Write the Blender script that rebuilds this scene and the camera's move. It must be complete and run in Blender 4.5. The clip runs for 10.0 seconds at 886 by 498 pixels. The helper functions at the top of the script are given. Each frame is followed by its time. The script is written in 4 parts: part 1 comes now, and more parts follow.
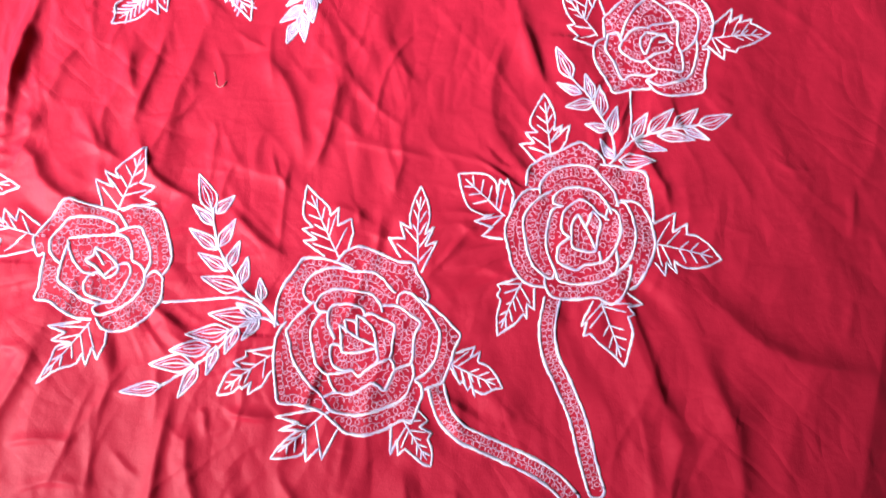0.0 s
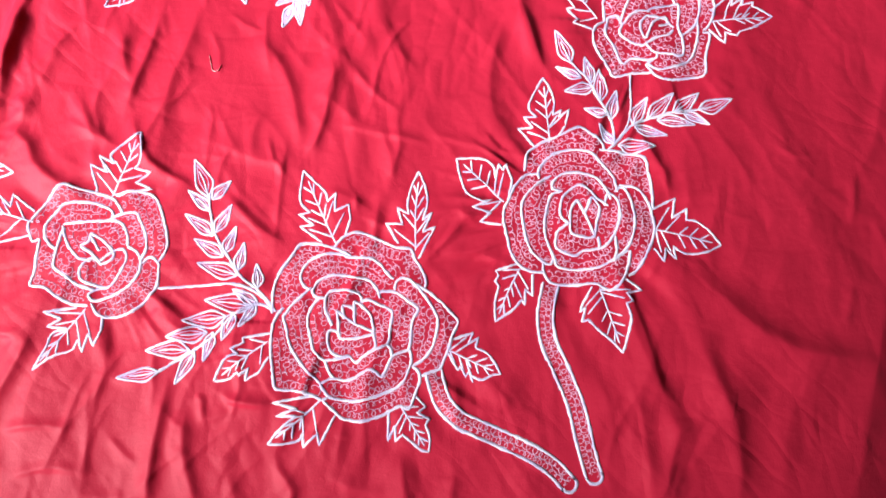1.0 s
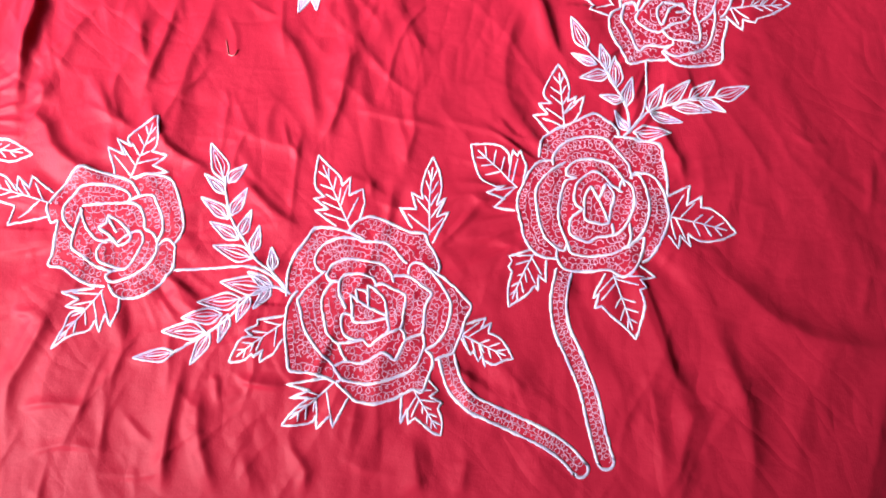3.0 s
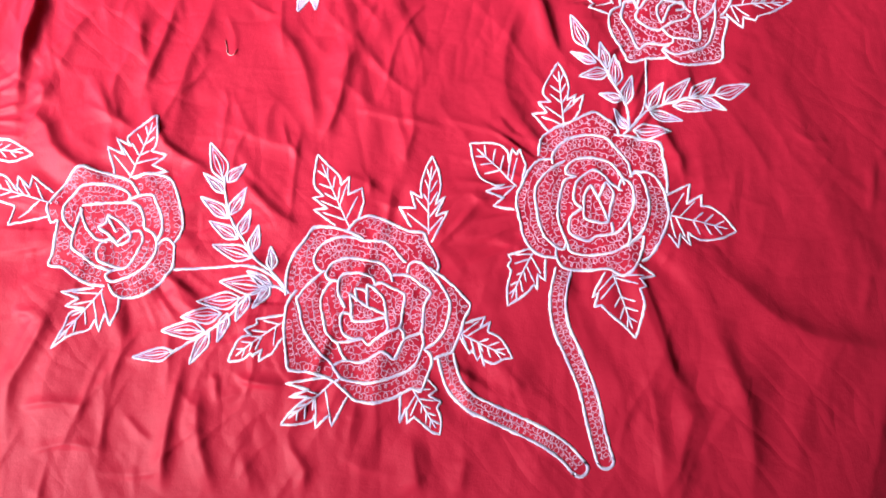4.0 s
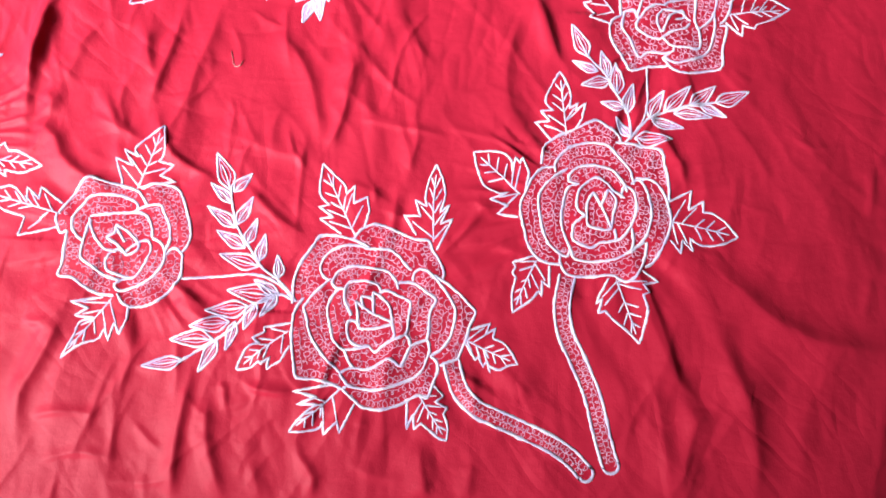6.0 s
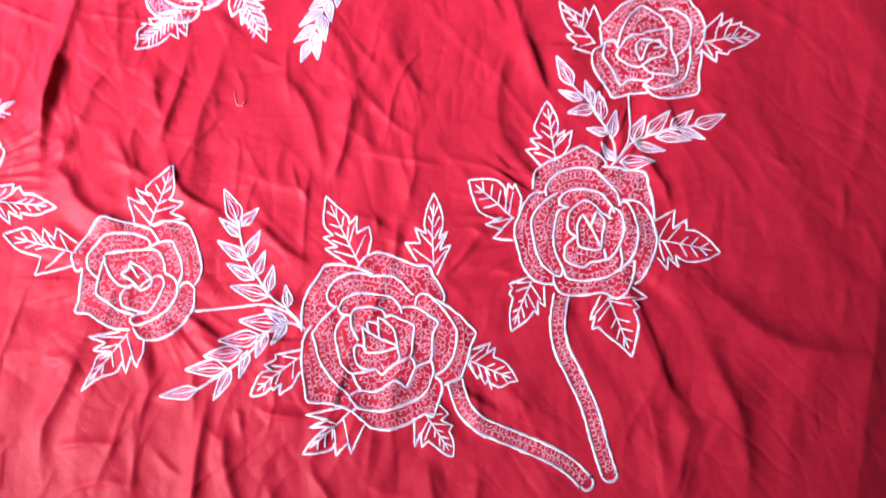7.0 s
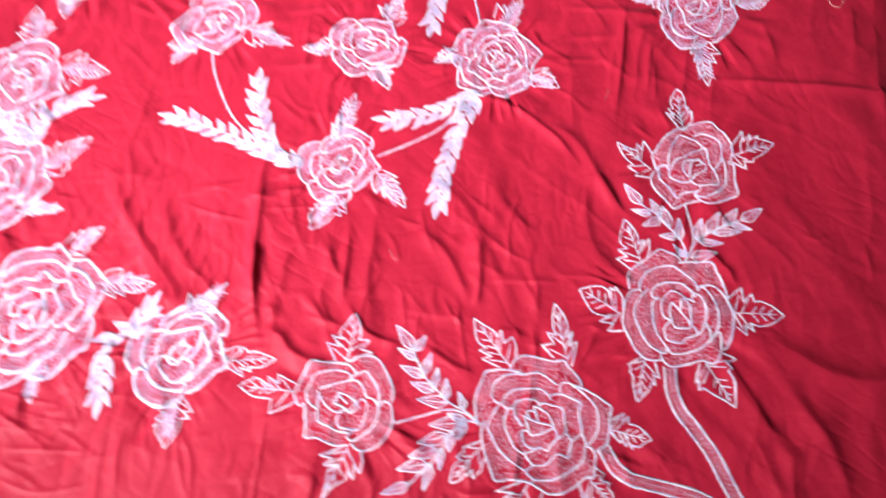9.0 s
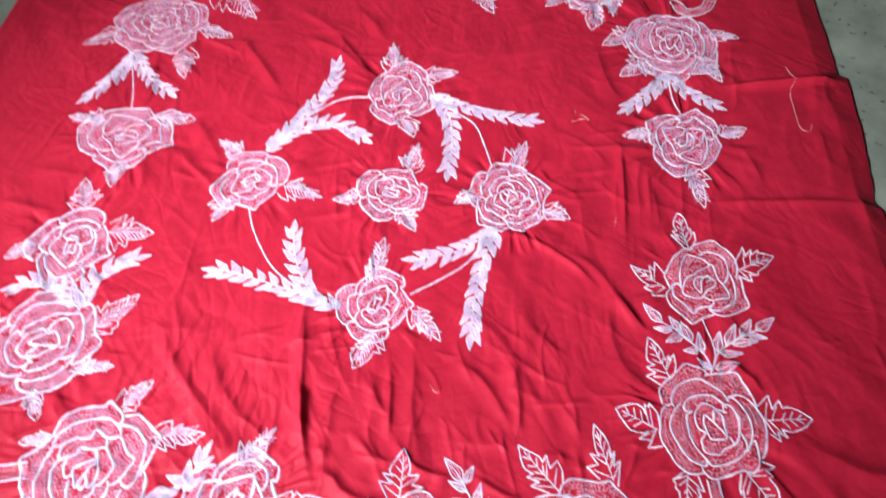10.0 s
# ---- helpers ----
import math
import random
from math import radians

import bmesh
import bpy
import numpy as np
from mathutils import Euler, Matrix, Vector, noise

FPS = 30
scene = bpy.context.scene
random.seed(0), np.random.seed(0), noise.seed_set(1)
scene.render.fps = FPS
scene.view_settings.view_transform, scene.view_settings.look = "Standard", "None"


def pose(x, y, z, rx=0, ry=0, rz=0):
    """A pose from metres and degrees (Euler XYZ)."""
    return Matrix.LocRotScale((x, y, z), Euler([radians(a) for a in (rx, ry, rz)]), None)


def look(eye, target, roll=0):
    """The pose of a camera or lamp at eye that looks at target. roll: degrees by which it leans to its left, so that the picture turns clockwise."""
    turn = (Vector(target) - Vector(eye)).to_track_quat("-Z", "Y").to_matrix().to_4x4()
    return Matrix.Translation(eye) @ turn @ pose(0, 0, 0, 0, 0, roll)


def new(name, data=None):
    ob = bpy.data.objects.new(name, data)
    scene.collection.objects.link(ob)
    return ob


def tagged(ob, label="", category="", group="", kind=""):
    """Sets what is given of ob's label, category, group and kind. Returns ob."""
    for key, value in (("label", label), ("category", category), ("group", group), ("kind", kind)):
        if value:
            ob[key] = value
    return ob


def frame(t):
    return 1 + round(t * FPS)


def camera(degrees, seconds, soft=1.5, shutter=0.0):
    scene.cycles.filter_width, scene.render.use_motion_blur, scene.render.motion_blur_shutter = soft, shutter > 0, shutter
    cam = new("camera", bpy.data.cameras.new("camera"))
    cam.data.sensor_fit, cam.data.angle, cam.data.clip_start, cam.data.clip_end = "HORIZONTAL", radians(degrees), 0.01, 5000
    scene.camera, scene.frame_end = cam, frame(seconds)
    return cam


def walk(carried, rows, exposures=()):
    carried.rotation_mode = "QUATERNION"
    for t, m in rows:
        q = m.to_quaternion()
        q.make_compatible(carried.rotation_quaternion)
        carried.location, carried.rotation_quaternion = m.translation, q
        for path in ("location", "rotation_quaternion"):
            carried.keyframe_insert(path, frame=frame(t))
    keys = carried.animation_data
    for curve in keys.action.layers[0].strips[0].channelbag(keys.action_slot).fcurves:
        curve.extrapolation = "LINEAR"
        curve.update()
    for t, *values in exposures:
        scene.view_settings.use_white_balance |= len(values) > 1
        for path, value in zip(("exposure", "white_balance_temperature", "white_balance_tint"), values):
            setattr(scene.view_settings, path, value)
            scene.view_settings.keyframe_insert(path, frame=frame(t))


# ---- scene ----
cam = camera(69.4, 10.0, soft=1.7, shutter=1.0)
PATH = [
    (0, (-0.122, -0.029, 0.833), (-0.04, 0.46, -1.104), 12.3),
    (0.5, (-0.118, -0.033, 0.828), (-0.036, 0.437, -1.115), 12.4),
    (1, (-0.119, -0.031, 0.827), (-0.034, 0.423, -1.119), 13.3),
    (1.5, (-0.122, -0.036, 0.826), (-0.043, 0.413, -1.121), 12.8),
    (2, (-0.126, -0.041, 0.826), (-0.061, 0.403, -1.123), 12.0),
    (2.5, (-0.126, -0.044, 0.826), (-0.064, 0.396, -1.124), 11.5),
    (4, (-0.117, -0.045, 0.825), (-0.074, 0.391, -1.127), 8.9),
    (4.5, (-0.119, -0.045, 0.825), (-0.073, 0.395, -1.125), 9.3),
    (5, (-0.122, -0.045, 0.827), (-0.074, 0.401, -1.122), 9.4),
    (6.5, (-0.13, -0.04, 0.851), (-0.085, 0.417, -1.095), 7.8),
    (7, (-0.141, -0.036, 0.883), (-0.065, 0.449, -1.055), 9.7),
    (7.5, (-0.155, -0.036, 0.926), (-0.066, 0.482, -1.004), 9.6),
    (8, (-0.188, -0.047, 0.996), (-0.109, 0.509, -0.923), 5.8),
    (8.2, (-0.21, -0.058, 1.02), (-0.112, 0.531, -0.889), 6.3),
    (8.5, (-0.254, -0.047, 1.078), (-0.162, 0.584, -0.818), 4.2),
    (8.8, (-0.328, -0.062, 1.134), (-0.237, 0.659, -0.73), 0.4),
    (9, (-0.354, -0.051, 1.168), (-0.294, 0.68, -0.693), -3.1),
    (9.2, (-0.381, -0.052, 1.187), (-0.324, 0.761, -0.639), -4.4),
    (9.5, (-0.402, -0.038, 1.241), (-0.315, 0.847, -0.551), -4.3),
    (9.8, (-0.433, -0.043, 1.256), (-0.283, 0.958, -0.469), -3.2),
    (10, (-0.441, -0.039, 1.264), (-0.29, 0.999, -0.438), -4.0),
]
walk(cam, [(t, look(eye, target, roll)) for t, eye, target, roll in PATH], [(0, 0.0), (7.5, 0.0), (9.0, -0.25), (10.0, -0.45)])

# ---- world and light ----
world = bpy.data.worlds.new("sky")
world.use_nodes = True
scene.world = world
wn = world.node_tree.nodes
sky = wn.new("ShaderNodeTexSky")
sky.sky_type, sky.sun_disc = "NISHITA", False
sky.sun_elevation, sky.sun_rotation = radians(40), radians(250)
world.node_tree.links.new(sky.outputs[0], wn["Background"].inputs[0])
wn["Background"].inputs[1].default_value = 0.05

# The room's window opening in the wall to the west, filled by the light of an overcast sky.
WEST, EAST, SOUTH, NORTH, CEILING = -2.85, 4.2, -3.2, 4.6, 3.0
WINDOW_Y, WINDOW_Z = (-1.4, 1.0), (1.2, 2.1)


def window_lamp(energy, colour):
    """Daylight that falls steeply in through the high window, onto the middle of the floor."""
    data = bpy.data.lights.new("window_light", "AREA")
    data.shape, data.size, data.size_y = "RECTANGLE", WINDOW_Y[1] - WINDOW_Y[0] - 0.2, 0.8
    data.energy, data.color, data.spread = energy, colour, radians(55)
    lamp = new("window_light", data)
    lamp.matrix_world = look((WEST + 0.05, sum(WINDOW_Y) / 2, sum(WINDOW_Z) / 2), (-0.42, 1.1, 0))


window_lamp(55, (0.91, 0.95, 1.0))


# ---- materials ----
def material(name):
    mat = bpy.data.materials.new(name)
    mat.use_nodes = True
    tree = mat.node_tree
    return mat, tree, tree.nodes["Principled BSDF"]


def node(tree, kind, links=(), **values):
    """A node; values set its inputs by name, links are (input, socket) pairs."""
    n = tree.nodes.new(kind)
    for key, value in values.items():
        n.inputs[key.replace("_", " ")].default_value = value
    for key, socket in links:
        tree.links.new(socket, n.inputs[key])
    return n


def blend(tree, factor, low, high, a, b):
    """Colour from a to b as factor goes from low to high."""
    ramp = tree.nodes.new("ShaderNodeValToRGB")
    ramp.color_ramp.elements[0].position, ramp.color_ramp.elements[1].position = low, high
    ramp.color_ramp.elements[0].color, ramp.color_ramp.elements[1].color = (*a, 1), (*b, 1)
    tree.links.new(factor, ramp.inputs[0])
    return ramp.outputs[0]


def cloth_material():
    mat, tree, bsdf = material("red_cotton")
    spot = tree.nodes.new("ShaderNodeTexCoord").outputs["Object"]
    broad = node(tree, "ShaderNodeTexNoise", [("Vector", spot)], Scale=3.0, Detail=4.0)
    fine = node(tree, "ShaderNodeTexNoise", [("Vector", spot)], Scale=420.0, Detail=2.0)
    creases = node(tree, "ShaderNodeTexNoise", [("Vector", spot)], Scale=30.0, Detail=4.0, Roughness=0.5, Distortion=0.15)
    warp = node(tree, "ShaderNodeTexWave", [("Vector", spot)], Scale=330.0, Distortion=0.6)
    base = blend(tree, broad.outputs[0], 0.3, 0.7, CLOTH_DARK, CLOTH_LIGHT)
    tree.links.new(base, bsdf.inputs["Base Color"])
    bsdf.inputs["Roughness"].default_value = 0.55
    bsdf.inputs["Specular IOR Level"].default_value = 0.2
    bsdf.inputs["Sheen Weight"].default_value = 0.02
    bsdf.inputs["Sheen Tint"].default_value = (1.0, 0.45, 0.55, 1)
    relief = None
    for turn, wide, long, seed in ((1.75, 26.0, 7.0, 0.0), (0.6, 20.0, 6.0, 3.7), (-0.75, 30.0, 8.0, 8.1)):
        place = tree.nodes.new("ShaderNodeMapping")
        place.vector_type = "TEXTURE"
        place.inputs["Location"].default_value = (seed, seed, 0)
        place.inputs["Rotation"].default_value = (0, 0, turn)
        place.inputs["Scale"].default_value = (1 / long, 1 / wide, 1)
        bent = tree.nodes.new("ShaderNodeVectorMath")
        bent.operation = "MULTIPLY_ADD"
        sway = node(tree, "ShaderNodeTexNoise", [("Vector", spot)], Scale=7.0, Detail=2.0)
        tree.links.new(sway.outputs["Color"], bent.inputs[0])
        bent.inputs[1].default_value = (0.05, 0.05, 0)
        tree.links.new(spot, bent.inputs[2])
        tree.links.new(bent.outputs[0], place.inputs["Vector"])
        cell = tree.nodes.new("ShaderNodeTexVoronoi")
        cell.voronoi_dimensions, cell.feature = "2D", "DISTANCE_TO_EDGE"
        cell.inputs["Scale"].default_value = 1.0
        tree.links.new(place.outputs[0], cell.inputs["Vector"])
        line = tree.nodes.new("ShaderNodeMapRange")
        line.inputs["From Max"].default_value = 0.20
        tree.links.new(cell.outputs["Distance"], line.inputs["Value"])
        where = node(tree, "ShaderNodeTexNoise", [("Vector", spot)], Scale=5.0 + turn, Detail=1.0)
        keep = tree.nodes.new("ShaderNodeMapRange")
        keep.inputs["From Min"].default_value, keep.inputs["From Max"].default_value = 0.48, 0.68
        tree.links.new(where.outputs[0], keep.inputs["Value"])
        mul = tree.nodes.new("ShaderNodeMath")
        mul.operation = "MULTIPLY"
        tree.links.new(line.outputs[0], mul.inputs[0])
        tree.links.new(keep.outputs[0], mul.inputs[1])
        if relief is None:
            relief = mul.outputs[0]
        else:
            add = tree.nodes.new("ShaderNodeMath")
            tree.links.new(relief, add.inputs[0])
            tree.links.new(mul.outputs[0], add.inputs[1])
            relief = add.outputs[0]
    bump0 = node(tree, "ShaderNodeBump", [("Height", relief)], Strength=1.0, Distance=0.0006)
    bump1 = node(tree, "ShaderNodeBump", [("Height", creases.outputs[0]), ("Normal", bump0.outputs[0])], Strength=0.4, Distance=0.004)
    bump2 = node(tree, "ShaderNodeBump", [("Height", fine.outputs[0]), ("Normal", bump1.outputs[0])], Strength=0.3, Distance=0.0006)
    bump3 = node(tree, "ShaderNodeBump", [("Height", warp.outputs[0]), ("Normal", bump2.outputs[0])], Strength=0.15, Distance=0.0003)
    tree.links.new(bump3.outputs[0], bsdf.inputs["Normal"])
    return mat


def thread_material(name, shade, light, rough):
    """Cotton thread: slanting stitches across the line, each with shade painted a little darker at its edges, and paler
    and greyer stretches that stand in for lit and shaded thread.
    """
    mat, tree, bsdf = material(name)
    coord = tree.nodes.new("ShaderNodeTexCoord")
    stitch = tree.nodes.new("ShaderNodeTexWave")
    stitch.bands_direction = "DIAGONAL"
    for key, value in (("Scale", 175.0), ("Distortion", 1.6), ("Detail", 2.0), ("Detail Scale", 2.0)):
        stitch.inputs[key].default_value = value
    tree.links.new(coord.outputs["UV"], stitch.inputs["Vector"])
    patch = node(tree, "ShaderNodeTexNoise", [("Vector", coord.outputs["Object"])], Scale=34.0, Detail=4.0, Roughness=0.6)
    fuzz = node(tree, "ShaderNodeTexNoise", [("Vector", coord.outputs["Object"])], Scale=900.0, Detail=2.0)
    # Shaded stretches painted into the thread's colour, scattered by noise.
    base = blend(tree, patch.outputs[0], 0.38, 0.58, shade, light)
    # Shade between the stitches, tinted in where the bump is low.
    groove = blend(tree, stitch.outputs[0], 0.02, 0.45, (0.70, 0.58, 0.68), (1, 1, 1))
    mix = tree.nodes.new("ShaderNodeMix")
    mix.data_type, mix.blend_type = "RGBA", "MULTIPLY"
    mix.inputs[0].default_value = 0.4
    tree.links.new(base, mix.inputs[6])
    tree.links.new(groove, mix.inputs[7])
    tree.links.new(mix.outputs[2], bsdf.inputs["Base Color"])
    bsdf.inputs["Roughness"].default_value = rough
    bsdf.inputs["Specular IOR Level"].default_value = 0.4
    bump = node(tree, "ShaderNodeBump", [("Height", stitch.outputs[0])], Strength=0.4, Distance=0.0005)
    bump2 = node(tree, "ShaderNodeBump", [("Height", fuzz.outputs[0]), ("Normal", bump.outputs[0])], Strength=0.4, Distance=0.0004)
    tree.links.new(bump2.outputs[0], bsdf.inputs["Normal"])
    return mat


def floor_material():
    mat, tree, bsdf = material("cement")
    spot = tree.nodes.new("ShaderNodeTexCoord").outputs["Object"]
    broad = node(tree, "ShaderNodeTexNoise", [("Vector", spot)], Scale=5.0, Detail=6.0, Roughness=0.65)
    fleck = node(tree, "ShaderNodeTexNoise", [("Vector", spot)], Scale=46.0, Detail=3.0)
    base = blend(tree, broad.outputs[0], 0.35, 0.68, (0.20, 0.235, 0.19), (0.36, 0.40, 0.34))
    dark = blend(tree, fleck.outputs[0], 0.30, 0.36, (0.25, 0.22, 0.2), (1, 1, 1))
    mix = tree.nodes.new("ShaderNodeMix")
    mix.data_type, mix.blend_type = "RGBA", "MULTIPLY"
    mix.inputs[0].default_value = 0.85
    tree.links.new(base, mix.inputs[6])
    tree.links.new(dark, mix.inputs[7])
    tree.links.new(mix.outputs[2], bsdf.inputs["Base Color"])
    bsdf.inputs["Roughness"].default_value = 0.6
    bump = node(tree, "ShaderNodeBump", [("Height", broad.outputs[0])], Strength=0.2, Distance=0.004)
    tree.links.new(bump.outputs[0], bsdf.inputs["Normal"])
    return mat


def plain_material(name, dark, light, rough):
    mat, tree, bsdf = material(name)
    spot = tree.nodes.new("ShaderNodeTexCoord").outputs["Object"]
    broad = node(tree, "ShaderNodeTexNoise", [("Vector", spot)], Scale=2.2, Detail=6.0)
    tree.links.new(blend(tree, broad.outputs[0], 0.3, 0.7, dark, light), bsdf.inputs["Base Color"])
    bsdf.inputs["Roughness"].default_value = rough
    grain = node(tree, "ShaderNodeTexNoise", [("Vector", spot)], Scale=90.0, Detail=3.0)
    bump = node(tree, "ShaderNodeBump", [("Height", grain.outputs[0])], Strength=0.15, Distance=0.002)
    tree.links.new(bump.outputs[0], bsdf.inputs["Normal"])
    return mat


CLOTH_DARK, CLOTH_LIGHT = (0.47, 0.0120, 0.0370), (0.56, 0.0165, 0.0470)
CLOTH = cloth_material()
CORD = thread_material("white_cord", (0.58, 0.50, 0.70), (0.86, 0.81, 0.93), 0.55)
CHAIN = thread_material("fine_white_thread", (0.64, 0.39, 0.63), (0.80, 0.56, 0.80), 0.6)
CURL = thread_material("thin_pink_white_thread", (0.64, 0.36, 0.50), (0.80, 0.50, 0.66), 0.6)
LOOSE = thread_material("loose_thread", (0.66, 0.30, 0.29), (0.74, 0.38, 0.36), 0.7)
CEMENT = floor_material()
PLASTER = plain_material("plaster", (0.13, 0.126, 0.12), (0.18, 0.176, 0.165), 0.9)
PAINT = plain_material("window_paint", (0.50, 0.48, 0.44), (0.58, 0.56, 0.52), 0.5)


# ---- building helpers ----
def mesh_object(name, verts, faces, mat, parent=None, uv=None, smooth=True):
    me = bpy.data.meshes.new(name)
    me.from_pydata(verts, [], faces)
    me.materials.append(mat)
    if smooth:
        me.polygons.foreach_set("use_smooth", [True] * len(me.polygons))
    if uv is not None:
        layer = me.uv_layers.new(name="UVMap")
        loops = np.empty(len(me.loops), dtype=np.int32)
        me.loops.foreach_get("vertex_index", loops)
        layer.data.foreach_set("uv", np.asarray(uv, dtype=np.float32)[loops].ravel())
    me.update()
    ob = new(name, me)
    ob.parent = parent
    return ob


def box(name, low, high, mat, parent=None):
    bm = bmesh.new()
    bmesh.ops.create_cube(bm, size=1)
    size = [h - l for l, h in zip(low, high)]
    for v in bm.verts:
        v.co = Vector([(l + h) / 2 + c * s for l, h, c, s in zip(low, high, v.co, size)])
    bmesh.ops.bevel(bm, geom=bm.edges[:], offset=min(0.004, min(size) * 0.2), segments=1, affect="EDGES")
    me = bpy.data.meshes.new(name)
    bm.to_mesh(me)
    bm.free()
    me.materials.append(mat)
    ob = new(name, me)
    ob.parent = parent
    return ob


# ---- the room ----
def build_room():
    t = 0.2
    floor = box("floor", (WEST - t, SOUTH - t, -0.2), (EAST + t, NORTH + t, FLOOR_Z), CEMENT)
    tagged(floor, "grey-green cement floor with dark flecks and stains", "floor", kind="structure")
    ceiling = box("ceiling", (WEST, SOUTH, CEILING), (EAST, NORTH, CEILING + 0.15), PLASTER)
    tagged(ceiling, "plain dull grey plaster ceiling", "ceiling", kind="structure")
    for name, low, high in (
        ("wall_north", (WEST - t, NORTH, FLOOR_Z), (EAST + t, NORTH + t, CEILING + 0.15)),
        ("wall_south", (WEST - t, SOUTH - t, FLOOR_Z), (EAST + t, SOUTH, CEILING + 0.15)),
        ("wall_east", (EAST, SOUTH, FLOOR_Z), (EAST + t, NORTH, CEILING + 0.15)),
    ):
        tagged(box(name, low, high, PLASTER), "plain dull grey plastered wall", "wall", kind="structure")
    west = tagged(new("wall_west"), "plain dull grey plastered wall with a wide window opening", "wall", kind="structure")
    (y0, y1), (z0, z1) = WINDOW_Y, WINDOW_Z
    for low, high in (
        ((WEST - t, SOUTH, FLOOR_Z), (WEST, y0, CEILING + 0.15)),
        ((WEST - t, y1, FLOOR_Z), (WEST, NORTH, CEILING + 0.15)),
        ((WEST - t, y0, FLOOR_Z), (WEST, y1, z0)),
        ((WEST - t, y0, z1), (WEST, y1, CEILING + 0.15)),
    ):
        box("wall_panel", low, high, PLASTER, west)
    window = tagged(new("window_1"), "wide window opening with a painted wooden frame", "window", kind="structure")
    for low, high in (
        ((WEST - 0.14, y0 + 0.002, z0 + 0.002), (WEST - 0.08, y0 + 0.06, z1 - 0.002)),
        ((WEST - 0.14, y1 - 0.06, z0 + 0.002), (WEST - 0.08, y1 - 0.002, z1 - 0.002)),
        ((WEST - 0.14, y0 + 0.06, z0 + 0.002), (WEST - 0.08, y1 - 0.06, z0 + 0.06)),
        ((WEST - 0.14, y0 + 0.06, z1 - 0.06), (WEST - 0.08, y1 - 0.06, z1 - 0.002)),
    ):
        box("window_frame", low, high, PAINT, window)


FLOOR_Z = -0.018
build_room()

# ---- the heights of the cloth ----
TURN = radians(-15.5)
CENTRE = np.array((-0.423, 0.926))
ACROSS = np.array((math.cos(TURN), math.sin(TURN)))
ALONG = np.array((-math.sin(TURN), math.cos(TURN)))
U0, U1, V0, V1 = -1.285, 1.185, -1.27, 1.30
# The weave's grid: fine in the south, where the embroidery begins, coarser beyond.
us = np.concatenate([np.arange(U0, -0.45, 0.0035), np.arange(-0.45, 0.95, 0.0022), np.linspace(0.95, U1, 70)])
vs = np.concatenate([np.arange(V0, -0.30, 0.0022), np.linspace(-0.30, V1, 460)])
GU, GV = np.meshgrid(us, vs)
GX = CENTRE[0] + GU * ACROSS[0] + GV * ALONG[0]
GY = CENTRE[1] + GU * ACROSS[1] + GV * ALONG[1]
rng = np.random.default_rng(7)


def smooth_noise(x, y, size, seed):
    """Smooth random field between -1 and 1 whose bumps are about size wide."""
    table = np.random.default_rng(seed).uniform(-1, 1, (64, 64))
    fx, fy = x / size + 1000, y / size + 1000
    ix, iy = np.floor(fx).astype(int), np.floor(fy).astype(int)
    ax, ay = fx - ix, fy - iy
    ax, ay = ax * ax * (3 - 2 * ax), ay * ay * (3 - 2 * ay)
    a, b = table[ix % 64, iy % 64], table[(ix + 1) % 64, iy % 64]
    c, d = table[ix % 64, (iy + 1) % 64], table[(ix + 1) % 64, (iy + 1) % 64]
    return (a * (1 - ax) + b * ax) * (1 - ay) + (c * (1 - ax) + d * ax) * ay


def creases(turn, long, wide, seed, bend):
    """Narrow ridges about wide apart that run for about long in the direction turn (degrees)."""
    c, s = math.cos(radians(turn)), math.sin(radians(turn))
    a, b = GX * c + GY * s + bend, -GX * s + GY * c - bend
    ridge = 1 - np.abs(smooth_noise(a / long, b / wide, 1.0, seed))
    mask = np.clip(0.35 + smooth_noise(GX, GY, 0.19, seed + 50), 0, 1)
    return np.clip(ridge - 0.55, 0, 1) ** 1.5 / 0.3 * mask


def facets(x, y, size, seed):
    """Distance to the nearest border between the flat patches of crumpled cloth, in units of size."""
    table = np.random.default_rng(seed).uniform(0, 1, (64, 64, 2))
    fx, fy = x / size + 1000, y / size + 1000
    ix, iy = np.floor(fx).astype(int), np.floor(fy).astype(int)
    first, second = np.full(x.shape, 9.0), np.full(x.shape, 9.0)
    for i in (-1, 0, 1):
        for j in (-1, 0, 1):
            spot = table[(ix + i) % 64, (iy + j) % 64]
            d = np.hypot(ix + i + spot[..., 0] - fx, iy + j + spot[..., 1] - fy)
            second = np.minimum(second, np.maximum(first, d))
            first = np.minimum(first, d)
    return second - first


def crumple(turn, stretch, size, seed, bend):
    """Flat patches with straight creases between them, drawn out along the direction turn."""
    c, s = math.cos(radians(turn)), math.sin(radians(turn))
    a, b = (GX * c + GY * s + bend) / stretch, -GX * s + GY * c - bend
    mask = np.clip(0.45 + 0.9 * smooth_noise(GX, GY, 0.21, seed + 70), 0.05, 1) * (1 - 0.5 * np.clip((GU - 0.45) / 0.25, 0, 1)) * (0.5 + 0.5 * np.clip((-0.10 - GV) / 0.35, 0, 1))
    gap = facets(a, b, size, seed)
    way = np.clip(3 * smooth_noise(GX, GY, 0.12, seed + 90), -1, 1)
    return (0.62 * np.minimum(gap, 0.55) + 0.45 * way * np.exp(-gap / 0.13)) * mask


